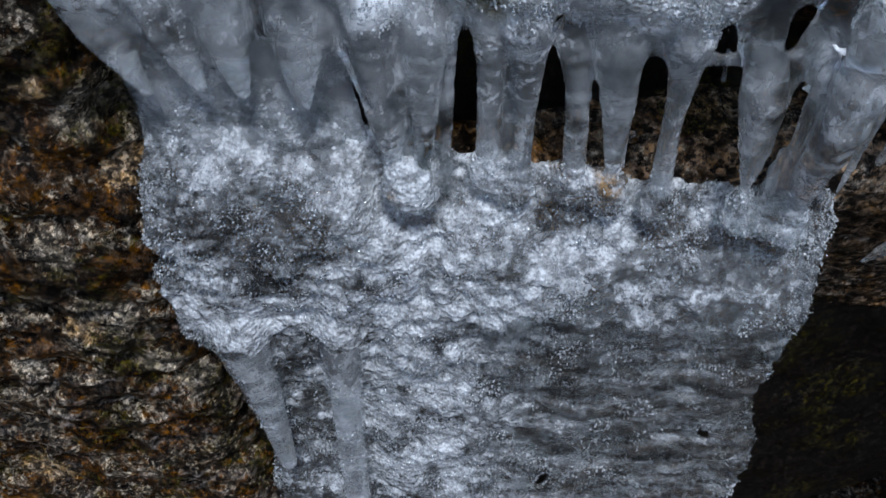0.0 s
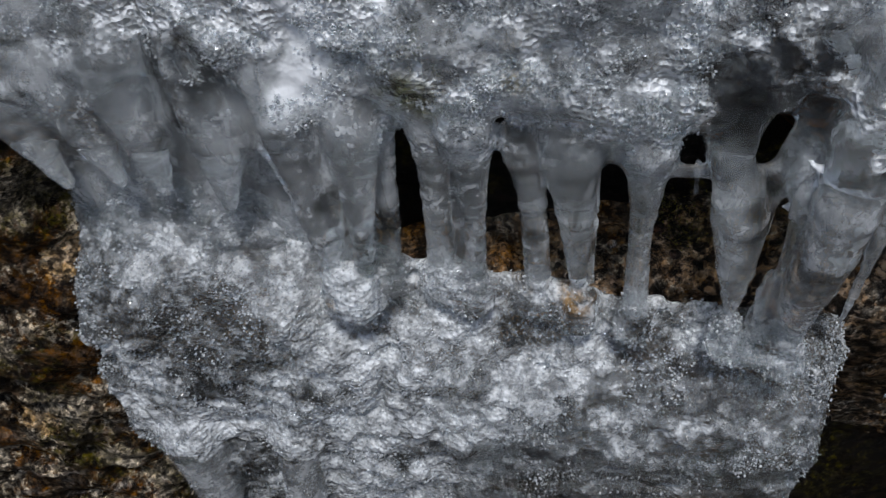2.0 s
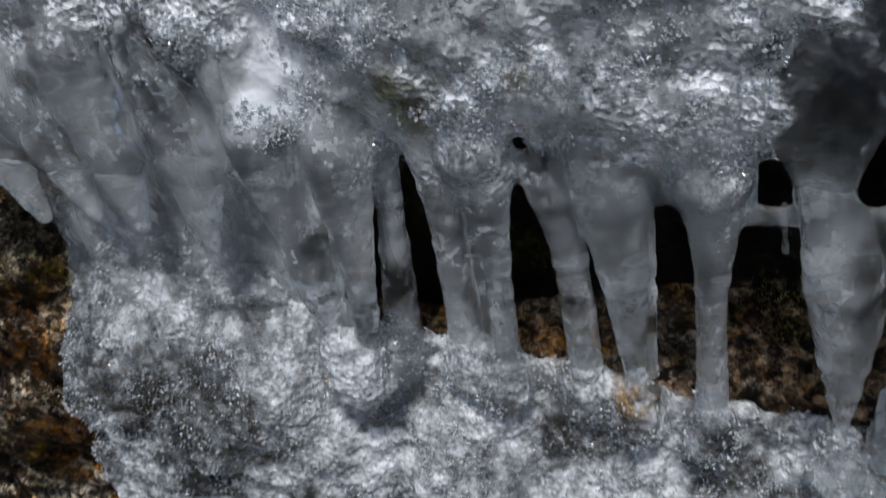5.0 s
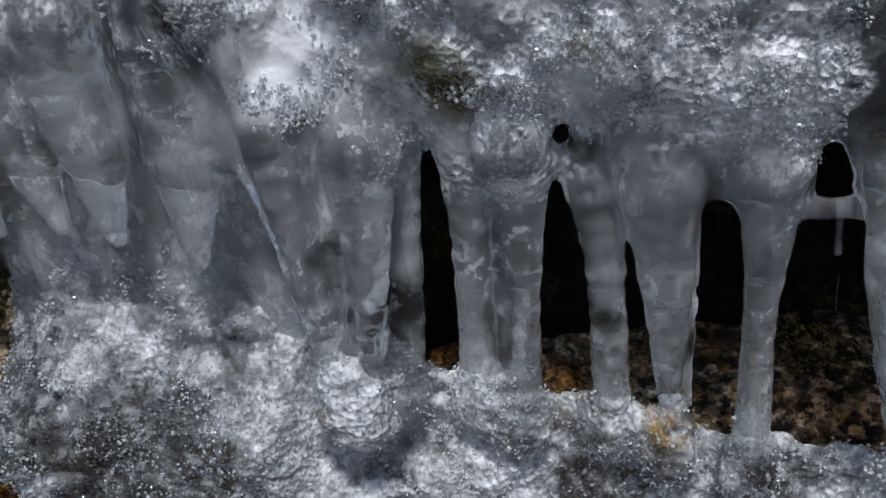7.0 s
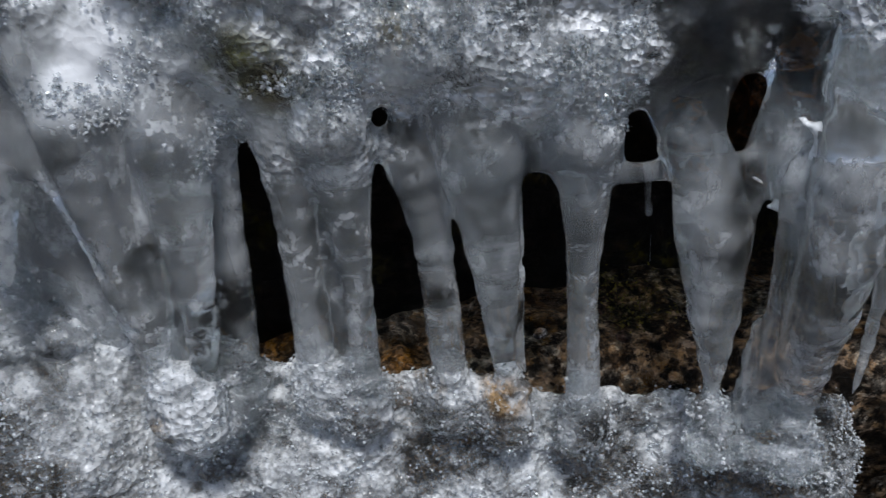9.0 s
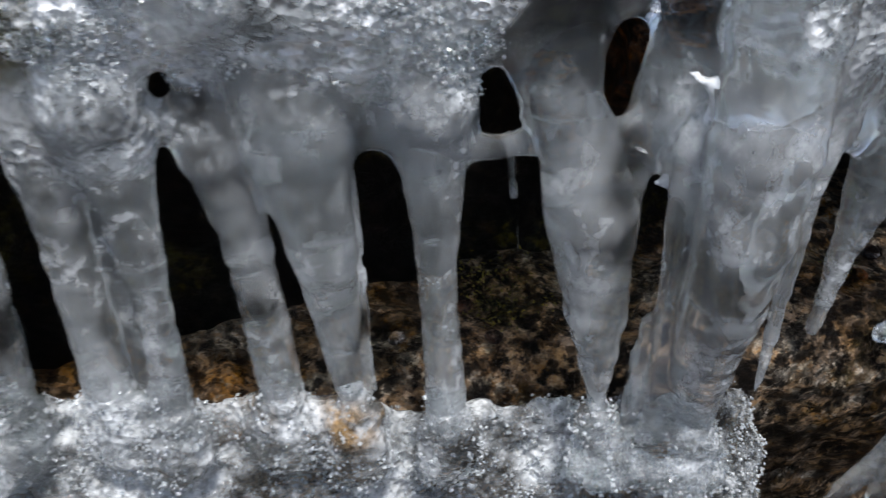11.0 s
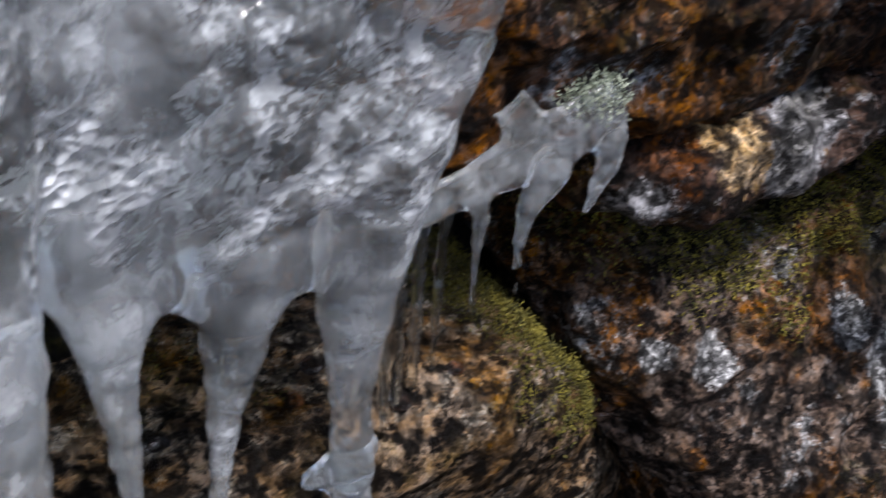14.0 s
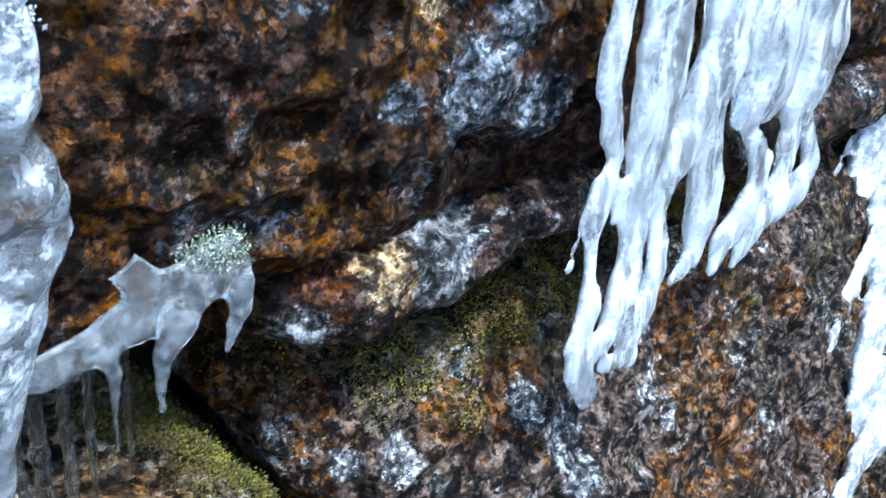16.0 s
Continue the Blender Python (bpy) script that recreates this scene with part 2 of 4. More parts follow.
    normal = n.bump(fine, 0.0026, 1.0, normal)
    normal = n.bump(n.grains(0.0042), 0.0006, 0.8, normal)
    normal = n.bump(grit, 0.0012, 0.8, normal)
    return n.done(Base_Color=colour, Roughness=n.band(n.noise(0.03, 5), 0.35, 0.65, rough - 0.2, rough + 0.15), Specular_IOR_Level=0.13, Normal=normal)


ROCK_WET = rock_material("wet_brown_rock", (0.006, 0.003, 0.0015), (0.065, 0.040, 0.020), (0.20, 0.080, 0.010), (0.66, 0.56, 0.42), 0.80, 0.62, 0.9, 0.40, bands=0.9,
                         spots=((-0.213, 0.823, 0.030), (-0.283, 0.542, 0.034), (-0.408, 0.446, 0.022), (-0.250, 0.444, 0.026), (-0.176, 0.786, 0.020), (-0.292, 0.665, 0.020), (-0.224, 0.389, 0.020)), tans=((-0.504, 0.158, 0.034), (-0.317, 0.519, 0.018), (-0.207, 0.741, 0.016), (-0.241, 0.863, 0.012)))
# near-black colour puts the hollow's deep shade into its roof and back rock
ROCK_HOLLOW_SHADE = rock_material("hollow_shade_rock", (0.002, 0.0015, 0.001), (0.010, 0.007, 0.005), (0.012, 0.007, 0.003), (0.03, 0.028, 0.02), 0.4, 0.3, 0.6, 0.6)
ROCK_LEDGE = rock_material("dark_ledge_rock", (0.020, 0.013, 0.008), (0.30, 0.205, 0.130), (0.30, 0.16, 0.060), (0.50, 0.43, 0.34), 0.45, 0.55, 0.3, 0.5)
ROCK_RED = rock_material("rust_brown_rock", (0.016, 0.008, 0.006), (0.125, 0.066, 0.040), (0.30, 0.120, 0.026), (0.36, 0.38, 0.42), 0.66, 0.24, 0.35, 0.55, spots=((0.895, 0.892, 0.034), (0.955, 0.872, 0.026), (0.925, 0.93, 0.02), (0.83, 0.90, 0.012)), tans=((0.862, 0.955, 0.014), (0.86, 0.98, 0.012)))
ROCK_LIP = rock_material("lichen_spotted_rock", (0.014, 0.009, 0.008), (0.10, 0.058, 0.042), (0.19, 0.066, 0.018), (0.46, 0.45, 0.46), 0.5, 0.50, 0.5, 0.55, 0.5, spots=((0.885, 0.80, 0.030), (0.865, 0.775, 0.022), (0.765, 0.765, 0.014)), tans=((0.825, 0.79, 0.020), (0.965, 0.83, 0.012), (0.99, 0.85, 0.014)))
ROCK_GREY = rock_material("grey_brown_rock", (0.030, 0.020, 0.017), (0.205, 0.148, 0.114), (0.33, 0.140, 0.040), (0.62, 0.61, 0.60), 0.50, 0.30, 0.6, 0.6, spots=((0.985, 0.60, 0.022), (0.99, 0.565, 0.02), (0.955, 0.635, 0.016), (0.835, 0.640, 0.014), (0.80, 0.645, 0.011), (1.0, 0.53, 0.02)))


def finish_ice(n, milk, frost, white=(0.87, 0.89, 0.91), clear_rough=0.02, frost_rough=0.28, bubbles=0.3, stains=()):
    """Ice from clear to milky by milk, with clusters of bubbles in it and frozen grain where frost is."""
    dots = n.times(n.band(n.noise(0.0042, 3, 0.6), 0.52, 0.64), n.band(n.noise(0.024, 3, 0.5), 0.54, 0.66), bubbles)
    milk = n.math("MINIMUM", n.plus(milk, dots), 1.0)
    normal = n.bump(n.noise(0.018, 3, 0.5, stretch=(1, 1, 0.6)), 0.006, 0.30)
    normal = n.bump(n.noise(0.010, 3, 0.5, stretch=(0.4, 0.4, 1.6)), 0.003, n.band(frost, 0.0, 0.5, 0.25, 0.0), normal)
    normal = n.bump(n.cells(0.0046), 0.0030, frost, normal)
    normal = n.bump(n.noise(0.0026, 3, 0.6), 0.0014, n.plus(n.times(frost, 0.9), 0.03), normal)
    colour = n.mix(milk, (0.84, 0.88, 0.90), white)
    for sx, sz, size, tint in stains:
        colour = n.mix(n.times(n.near(sx, sz, size * 0.3, size), n.band(n.noise(0.008, 6, 0.75), 0.38, 0.58)), colour, tint)
    return n.done(Base_Color=colour, Transmission_Weight=n.math("SUBTRACT", 1.0, milk), IOR=1.31,
                  Roughness=n.plus(n.times(frost, frost_rough), n.band(n.noise(0.02, 3), 0.40, 0.65, clear_rough, clear_rough + 0.10)), Normal=normal)


# clear windows in the hanging ice: x, z, radius
WINDOWS = ((0.100, 0.800, 0.022), (0.088, 0.775, 0.016), (0.066, 0.845, 0.014), (0.388, 0.815, 0.028), (0.384, 0.850, 0.022), (0.332, 0.882, 0.020), (0.207, 0.896, 0.014),
           (0.002, 0.992, 0.026), (0.012, 0.965, 0.016), (-0.030, 0.968, 0.016), (-0.038, 0.905, 0.016), (-0.122, 0.905, 0.018), (0.138, 0.938, 0.026), (0.378, 0.95, 0.085), (0.430, 0.925, 0.050), (0.448, 0.800, 0.018), (0.268, 0.770, 0.014), (0.218, 0.790, 0.014))


def curtain_ice():
    n = Nodes("hanging_ice")
    west = n.math("SUBTRACT", 1.0, n.band(n.x, 0.03, 0.15))
    line = n.plus(0.888, n.times(west, 0.095), n.times(n.near(0.380, 0.92, 0.02, 0.065), 0.10), n.times(n.band(n.x, 0.43, 0.48), -0.030))
    waver = n.times(n.math("SUBTRACT", n.noise(0.05, 4, 0.6), 0.5), 0.16)
    zone = n.band(n.plus(n.math("SUBTRACT", n.z, line), waver), -0.008, 0.018)
    clump = n.band(n.noise(0.026, 4, 0.6, warp=0.4), 0.42, 0.60)
    grain = n.band(n.noise(0.0062, 4, 0.65), 0.45, 0.58)
    frost = n.times(zone, n.plus(0.25, n.times(clump, 0.75)))
    cloud = n.band(n.noise(0.030, 3, 0.5, stretch=(1, 1, 0.6), warp=0.5), 0.38, 0.64)
    wisp = n.band(n.noise(0.011, 4, 0.6, stretch=(1, 1, 0.35), warp=0.9), 0.48, 0.66)
    fleck = n.times(n.band(n.noise(0.0055, 4, 0.65, stretch=(1, 1, 0.7)), 0.46, 0.66), n.band(n.noise(0.028, 2, 0.5), 0.42, 0.58))
    milk = n.plus(0.055, n.times(cloud, 0.20), n.times(wisp, 0.08), n.times(fleck, 0.22))
    for wx, wz, size in WINDOWS:
        milk = n.times(milk, n.math("SUBTRACT", 1.0, n.times(n.near(wx, wz, size * 0.4, size), 0.92)))
    milk = n.plus(milk, n.times(frost, n.plus(n.times(grain, clump, 0.66), n.times(clump, 0.20), n.times(grain, 0.14))))
    blob = n.times(n.band(n.math("ABSOLUTE", n.math("SUBTRACT", n.x, n.plus(0.072, n.times(n.math("SUBTRACT", n.z, 0.97), 0.28)))), 0.008, 0.030, 1.0, 0.0), n.band(n.z, 0.920, 0.950))
    milk = n.plus(milk, n.times(blob, n.band(n.noise(0.03, 4, 0.6), 0.22, 0.50), 0.9))
    east = n.band(n.x, 0.44, 0.54)
    # white specks in the ice colour: bubbles and frost, plus painted-in glints
    glint_specks = n.times(n.band(n.noise(0.010, 4, 0.62, warp=0.4), 0.51, 0.60), east, n.band(n.plus(n.z, waver), 0.835, 0.875))
    milk = n.plus(n.times(milk, n.math("SUBTRACT", 1.0, n.times(east, n.band(n.z, 0.845, 0.890, 0.05, 0.66)))), n.times(glint_specks, 0.38))
    return finish_ice(n, n.math("MAXIMUM", milk, 0.01), n.times(frost, n.math("SUBTRACT", 1.0, n.times(east, 0.5))), stains=((0.138, 0.945, 0.028, (0.30, 0.30, 0.12)), (0.150, 0.93, 0.022, (0.34, 0.30, 0.16)), (0.215, 0.957, 0.016, (0.34, 0.29, 0.18))))


def apron_ice():
    n = Nodes("frosted_ice")
    spine = n.math("SUBTRACT", 1.0, n.band(n.math("ABSOLUTE", n.math("SUBTRACT", n.x, 0.05)), 0.03, 0.16))
    upper = n.band(n.z, 0.45, 0.62)
    stray = n.times(n.math("SUBTRACT", n.noise(0.05, 5, 0.65), 0.5), 0.35)
    low = n.math("SUBTRACT", 1.0, n.band(n.plus(n.z, stray), 0.44, 0.62))
    low_east = n.times(n.band(n.plus(n.x, stray), 0.08, 0.19), low)
    low_west = n.times(n.math("SUBTRACT", 1.0, n.band(n.plus(n.x, n.times(stray, 0.4)), -0.06, 0.00)), low)
    cover = n.plus(n.noise(0.045, 5, 0.62), n.times(spine, 0.10), n.times(upper, 0.0), n.times(low_east, -0.08), n.times(low_west, -0.06), n.times(n.band(n.x, 0.26, 0.36), -0.04), n.times(n.math("SUBTRACT", 1.0, n.band(n.x, -0.03, 0.06)), n.band(n.z, 0.62, 0.74), -0.07))
    snow = n.band(cover, 0.47, 0.60)
    clump = n.band(n.noise(0.013, 4, 0.62, warp=0.3), 0.42, 0.60)
    grain = n.band(n.noise(0.0050, 4, 0.68), 0.44, 0.57)
    layer = n.band(n.noise(0.018, 5, 0.65, stretch=(0.45, 1, 1.5), warp=0.4), 0.48, 0.62)
    milk = n.plus(0.030, n.times(snow, n.plus(0.24, n.times(clump, 0.30), n.times(grain, 0.26))), n.times(n.math("SUBTRACT", 1.0, snow), n.plus(n.times(clump, grain, 0.22), n.times(layer, 0.12))))
    milk = n.times(milk, n.math("SUBTRACT", 1.0, n.times(low_east, n.math("SUBTRACT", 0.75, n.times(layer, 0.55)))))
    return finish_ice(n, milk, n.plus(n.times(snow, 0.5), 0.4), frost_rough=0.15, bubbles=0.15,
                      stains=((0.250, 0.722, 0.018, (0.55, 0.35, 0.16)), (0.272, 0.720, 0.014, (0.50, 0.32, 0.15)), (0.205, 0.73, 0.014, (0.45, 0.36, 0.25)), (0.055, 0.742, 0.012, (0.50, 0.36, 0.22))))


def plain_ice(name, low, high, grainy, rough):
    n = Nodes(name)
    cloud = n.band(n.noise(0.03, 6, 0.65, warp=0.4), 0.38, 0.66, low, high)
    grain = n.times(n.band(n.noise(0.006, 6, 0.75), 0.45, 0.60), grainy)
    return finish_ice(n, n.plus(cloud, grain), n.times(grain, 1.2), clear_rough=rough, bubbles=0.2)


def braided_ice():
    """Glazed ice in runs: clear troughs between white ridges that follow the fall of the water."""
    n = Nodes("white_glazed_ice")
    along = n.band(n.noise(0.012, 4, 0.6, stretch=(1.0, 1.0, 0.28), warp=0.5), 0.40, 0.60)
    cloud = n.band(n.noise(0.032, 3, 0.5, stretch=(1, 1, 0.6)), 0.38, 0.62)
    grain = n.band(n.noise(0.0055, 4, 0.65), 0.46, 0.58)
    milk = n.plus(0.10, n.times(along, 0.34), n.times(cloud, along, 0.25), n.times(grain, cloud, 0.20))
    return finish_ice(n, milk, n.times(grain, 0.35), clear_rough=0.02, bubbles=0.25)


ICE_HANGING = curtain_ice()
ICE_APRON = apron_ice()
ICE_CLEAR = plain_ice("clear_ice", 0.0, 0.02, 0.01, 0.01)
ICE_LOBE = plain_ice("grey_ice", 0.03, 0.10, 0.14, 0.02)
ICE_WHITE = braided_ice()
# white crust of the ice flow, also the paint of the added glint arcs
ICE_CRUST_GLINT = plain_ice("crust_and_glint_ice", 0.30, 0.85, 0.4, 0.05)
ICE_RUN = plain_ice("milky_ice", 0.12, 0.34, 0.12, 0.04)
ICE_CRYSTAL = plain_ice("ice_crystal", 0.05, 0.45, 0.1, 0.03)


def moss_material(name, low, high):
    n = Nodes(name)
    return n.done(Base_Color=n.mix(n.band(n.noise(0.008, 4, 0.7), 0.35, 0.65), low, high), Roughness=0.85, Subsurface_Weight=0.0)


MOSS = moss_material("olive_moss", (0.022, 0.024, 0.003), (0.19, 0.155, 0.016))
MOSS_BRIGHT = moss_material("green_moss", (0.036, 0.040, 0.006), (0.33, 0.27, 0.034))
LICHEN = moss_material("pale_green_lichen", (0.16, 0.20, 0.13), (0.48, 0.52, 0.40))
rng = np.random.default_rng(7)

# ---- rocks ----
SURFACES = {}


def boulder(key, label, centre, planes, material, step=0.005, power=14, rough=(0.022, 0.009, 0.004), seed=1, strata=0.0, fine=()):
    """A closed rock: rounded intersection of half-spaces (nx, ny, nz, distance from the centre), roughened."""
    c = np.array(centre, float)
    n = np.array([p[:3] for p in planes], float)
    n /= np.linalg.norm(n, axis=1)[:, None]
    d = np.array([p[3] for p in planes], float)
    reach = [max([dd / abs(nn[i]) for nn, dd in zip(n, d) if abs(nn[i]) > 0.75] or [0.5]) for i in range(3)]
    verts, facing, quads, base = [], [], [], 0
    for axis in range(3):
        for side in (-1, 1):
            u, v = (axis + 1) % 3, (axis + 2) % 3
            s = step * (1 if (axis, side) == (1, -1) else 1.5 if (axis, side) in fine else 5)
            nu, nv = max(4, int(2 * reach[u] / s)), max(4, int(2 * reach[v] / s))
            a, b = np.meshgrid(np.linspace(-1, 1, nu + 1), np.linspace(-1, 1, nv + 1), indexing="ij")
            q = np.zeros((a.size, 3))
            q[:, axis], q[:, u], q[:, v] = side * reach[axis], a.ravel() * reach[u], b.ravel() * reach[v]
            ways = q / np.linalg.norm(q, axis=1)[:, None]
            r = (np.maximum(ways @ n.T, 0) / d) ** power
            r = r.sum(1) ** (-1 / power)
            verts.append(ways * r[:, None] + c)
            lean = ((np.maximum(ways @ n.T, 0) * r[:, None] / d) ** (power - 1) / d) @ n
            facing.append(lean / np.linalg.norm(lean, axis=1)[:, None])
            k = np.arange(a.size).reshape(a.shape) + base
            f = np.stack([k[:-1, :-1], k[1:, :-1], k[1:, 1:], k[:-1, 1:]], -1).reshape(-1, 4)
            quads.append(f if side > 0 else f[:, ::-1])
            base += a.size
    verts, quads = np.concatenate(verts), np.concatenate(quads)
    ways = np.concatenate(facing)
    x, y, z = verts.T
    push = rough[0] * fbm(x, y, z, 0.16, 2, seed) + rough[1] * (1 - 2 * np.abs(fbm(x, y, z, 0.05, 2, seed + 3))) + rough[2] * fbm(x, y, z, 0.018, 4, seed + 7, 0.72)
    if strata:
        layer = (z + 0.55 * x + 0.03 * value_noise(x, y, z, 0.1, seed + 9)) / 0.065
        push = push + strata * ramp(np.abs(layer - np.floor(layer) - 0.5), 0.1, 0.4)
    out = verts - c
    out = out / np.linalg.norm(out, axis=1)[:, None]
    way = ways + 0.3 * out
    verts = verts + way / np.linalg.norm(way, axis=1)[:, None] * push[:, None]
    near = np.round((verts + 5) * 20000).astype(np.int64)
    _, first, back = np.unique((near[:, 0] * 1000003 + near[:, 1]) * 1000003 + near[:, 2], return_index=True, return_inverse=True)
    verts, quads = verts[first], back.reshape(-1)[quads]
    ob = new("boulder", mesh_of("boulder", verts, quads, material))
    SURFACES[key] = (verts, vertex_normals(verts, quads))
    return tagged(ob, label, "rock", "rocks of the outcrop")


boulder("west", "wet dark brown layered boulder with moss and pale lichen", (-0.75, 1.15, 0.45),
        [(0, -1, 0.03, 0.553), (1, -0.05, 0, 0.58), (-1, 0, 0, 0.75), (0, 0, 1, 0.95), (0, 0, -1, 1.2), (0, 1, 0, 0.6)], ROCK_WET, step=0.0062, fine=((0, 1),), seed=11, strata=0.005, rough=(0.024, 0.013, 0.007))
boulder("ledge", "dark brown flat-topped rock ledge below the icicles", (0.1, 1.15, 0.2),
        [(0, -1, -0.30, 0.333), (0, -0.05, 1, 0.526), (0.86, 0, 0.51, 0.773), (-1, 0, 0, 0.7), (0, 0, -1, 1.0), (0, 1, 0, 0.6)], ROCK_LEDGE, step=0.0056, fine=((0, 1), (2, 1)), seed=23, power=22, rough=(0.010, 0.008, 0.004))
boulder("brow", "rust brown overhanging boulder stained orange and grey", (1.25, 1.25, 1.35),
        [(0, -1, 0.05, 0.530), (0, -0.2, -1, 0.652), (-1, 0, 0, 0.85), (1, 0, 0, 0.8), (0, 0, 1, 0.5), (0, 1, 0, 0.6)], ROCK_RED, step=0.0042, fine=((2, -1),), seed=31, power=18, rough=(0.016, 0.014, 0.007))
boulder("lip", "low rock slab crusted with white and tan lichen", (1.25, 1.0, 0.775),
        [(0, -1, 0.05, 0.318), (0, -0.1, -1, 0.060), (0, -0.1, 1, 0.062), (-0.9, 0, 0.2, 0.50), (1, 0, 0, 0.8), (0, 1, 0, 0.4)], ROCK_LIP, fine=((0, -1), (2, 1), (2, -1)), step=0.004, seed=37, power=9, rough=(0.020, 0.012, 0.006))
boulder("east", "grey brown boulder with a mossy shelf and white streaks", (1.5, 1.25, 0.2),
        [(0, -0.9, 0.42, 0.708), (0, -0.1, 1, 0.56), (-0.86, 0, -0.5, 0.425), (-0.9, 0, 0.3, 0.93), (1, 0, 0, 0.7), (0, 0, -1, 0.6), (0, 1, 0, 0.6)], ROCK_GREY, step=0.0045, fine=((2, 1), (0, -1)), seed=47, power=20, rough=(0.014, 0.012, 0.007))
# roof and back of the hollow: their shade is in the material's colour
boulder("roof", "boulder roofing the hollow behind the icicles, coloured near-black for shade", (0.0, 1.3, 1.35),
        [(0, -1, 0, 0.60), (0, 0.05, -1, 0.45), (-1, 0, 0, 0.8), (1, 0, 0, 0.6), (0, 0, 1, 0.5), (0, 1, 0, 0.6)], ROCK_HOLLOW_SHADE, seed=53, step=0.02)
boulder("back", "rock at the back of the hollow, coloured near-black for shade", (0.1, 1.4, 0.8),
        [(0, -1, 0.1, 0.690), (0.24, -1, 0.1, 0.686), (0, 0, -1, 1.2), (-1, 0, 0, 0.9), (1, 0, 0, 0.9), (0, 0, 1, 0.3), (0, 1, 0, 0.3)], ROCK_HOLLOW_SHADE, seed=59, step=0.016)


# ---- the hanging curtain of ice ----
CURTAIN_FOOT = ((-0.25, 0.90), (-0.17, 0.885), (-0.05, 0.87), (0.02, 0.885), (0.05, 0.90), (0.09, 0.905), (0.12, 0.902), (0.16, 0.89), (0.195, 0.880), (0.24, 0.868),
                (0.278, 0.860), (0.30, 0.862), (0.33, 0.862), (0.36, 0.86), (0.40, 0.845), (0.43, 0.865), (0.455, 0.855), (0.470, 0.822), (0.480, 0.822), (0.492, 0.830), (0.504, 0.820), (0.520, 0.808), (0.536, 0.820), (0.555, 0.818), (0.578, 0.812), (0.592, 0.838), (0.61, 0.880), (0.65, 0.92))
CURTAIN_LEFT = ((0.84, -0.17), (0.90, -0.19), (0.96, -0.185), (1.05, -0.17), (1.3, -0.15))
CURTAIN_RIGHT = ((0.84, 0.592), (0.88, 0.607), (0.908, 0.622), (0.935, 0.609), (1.0, 0.606), (1.3, 0.58))
# icicles: (x, y, z, radius) from top to tip
ICICLES = {}
ICICLES["a"] = [(-0.118, 0.624, 0.97, 0.024), (-0.108, 0.618, 0.92, 0.020), (-0.094, 0.612, 0.866, 0.007)]
ICICLES["b"] = [(-0.066, 0.624, 0.98, 0.028), (-0.064, 0.617, 0.92, 0.022), (-0.060, 0.612, 0.858, 0.007)]
ICICLES["c"] = [(-0.004, 0.624, 0.97, 0.030), (-0.006, 0.617, 0.905, 0.023), (-0.012, 0.612, 0.842, 0.007)]
ICICLES["d"] = [(0.044, 0.625, 0.92, 0.03), (0.051, 0.622, 0.865, 0.021), (0.054, 0.618, 0.81, 0.0155), (0.058, 0.612, 0.752, 0.006)]
ICICLES["e"] = [(0.092, 0.62, 0.905, 0.022), (0.090, 0.616, 0.85, 0.013), (0.085, 0.612, 0.79, 0.0085), (0.076, 0.608, 0.735, 0.008)]
ICICLES["f"] = [(0.112, 0.645, 0.90, 0.008), (0.102, 0.642, 0.82, 0.010), (0.090, 0.640, 0.735, 0.014)]
ICICLES["g"] = [(0.145, 0.64, 0.89, 0.015), (0.143, 0.64, 0.83, 0.011), (0.139, 0.638, 0.735, 0.012)]
ICICLES["h"] = [(0.175, 0.63, 0.90, 0.020), (0.175, 0.63, 0.86, 0.0125), (0.173, 0.63, 0.80, 0.0085), (0.168, 0.63, 0.73, 0.010)]
ICICLES["i"] = [(0.213, 0.64, 0.87, 0.014), (0.218, 0.64, 0.82, 0.0105), (0.219, 0.64, 0.735, 0.0115)]
ICICLES["j"] = [(0.248, 0.63, 0.875, 0.021), (0.251, 0.63, 0.82, 0.0145), (0.252, 0.63, 0.77, 0.0095), (0.253, 0.63, 0.718, 0.005)]
ICICLES["k"] = [(0.302, 0.63, 0.885, 0.020), (0.302, 0.63, 0.84, 0.0115), (0.300, 0.63, 0.79, 0.0088), (0.299, 0.63, 0.712, 0.0105)]
ICICLES["l"] = [(0.360, 0.624, 0.88, 0.016), (0.368, 0.62, 0.83, 0.020), (0.372, 0.618, 0.775, 0.0145), (0.374, 0.618, 0.713, 0.004)]
ICICLES["m"] = [(0.414, 0.622, 0.86, 0.014), (0.410, 0.62, 0.78, 0.008), (0.408, 0.618, 0.72, 0.010)]
ICICLES["n"] = [(0.444, 0.606, 0.975, 0.022), (0.436, 0.598, 0.915, 0.022), (0.429, 0.590, 0.868, 0.0215), (0.424, 0.587, 0.830, 0.020), (0.421, 0.593, 0.79, 0.018), (0.420, 0.602, 0.745, 0.014), (0.423, 0.610, 0.697, 0.008)]
ICICLES["o"] = [(0.470, 0.628, 0.84, 0.010), (0.469, 0.626, 0.785, 0.0052), (0.466, 0.626, 0.74, 0.0035), (0.463, 0.626, 0.70, 0.0022)]
ICICLES["p"] = [(0.524, 0.648, 0.85, 0.018), (0.517, 0.648, 0.80, 0.0125), (0.510, 0.65, 0.76, 0.0065), (0.503, 0.65, 0.715, 0.004)]
ICICLES["q"] = [(0.571, 0.645, 0.85, 0.02), (0.568, 0.648, 0.8, 0.0155), (0.566, 0.65, 0.75, 0.0092), (0.566, 0.65, 0.7, 0.0105)]
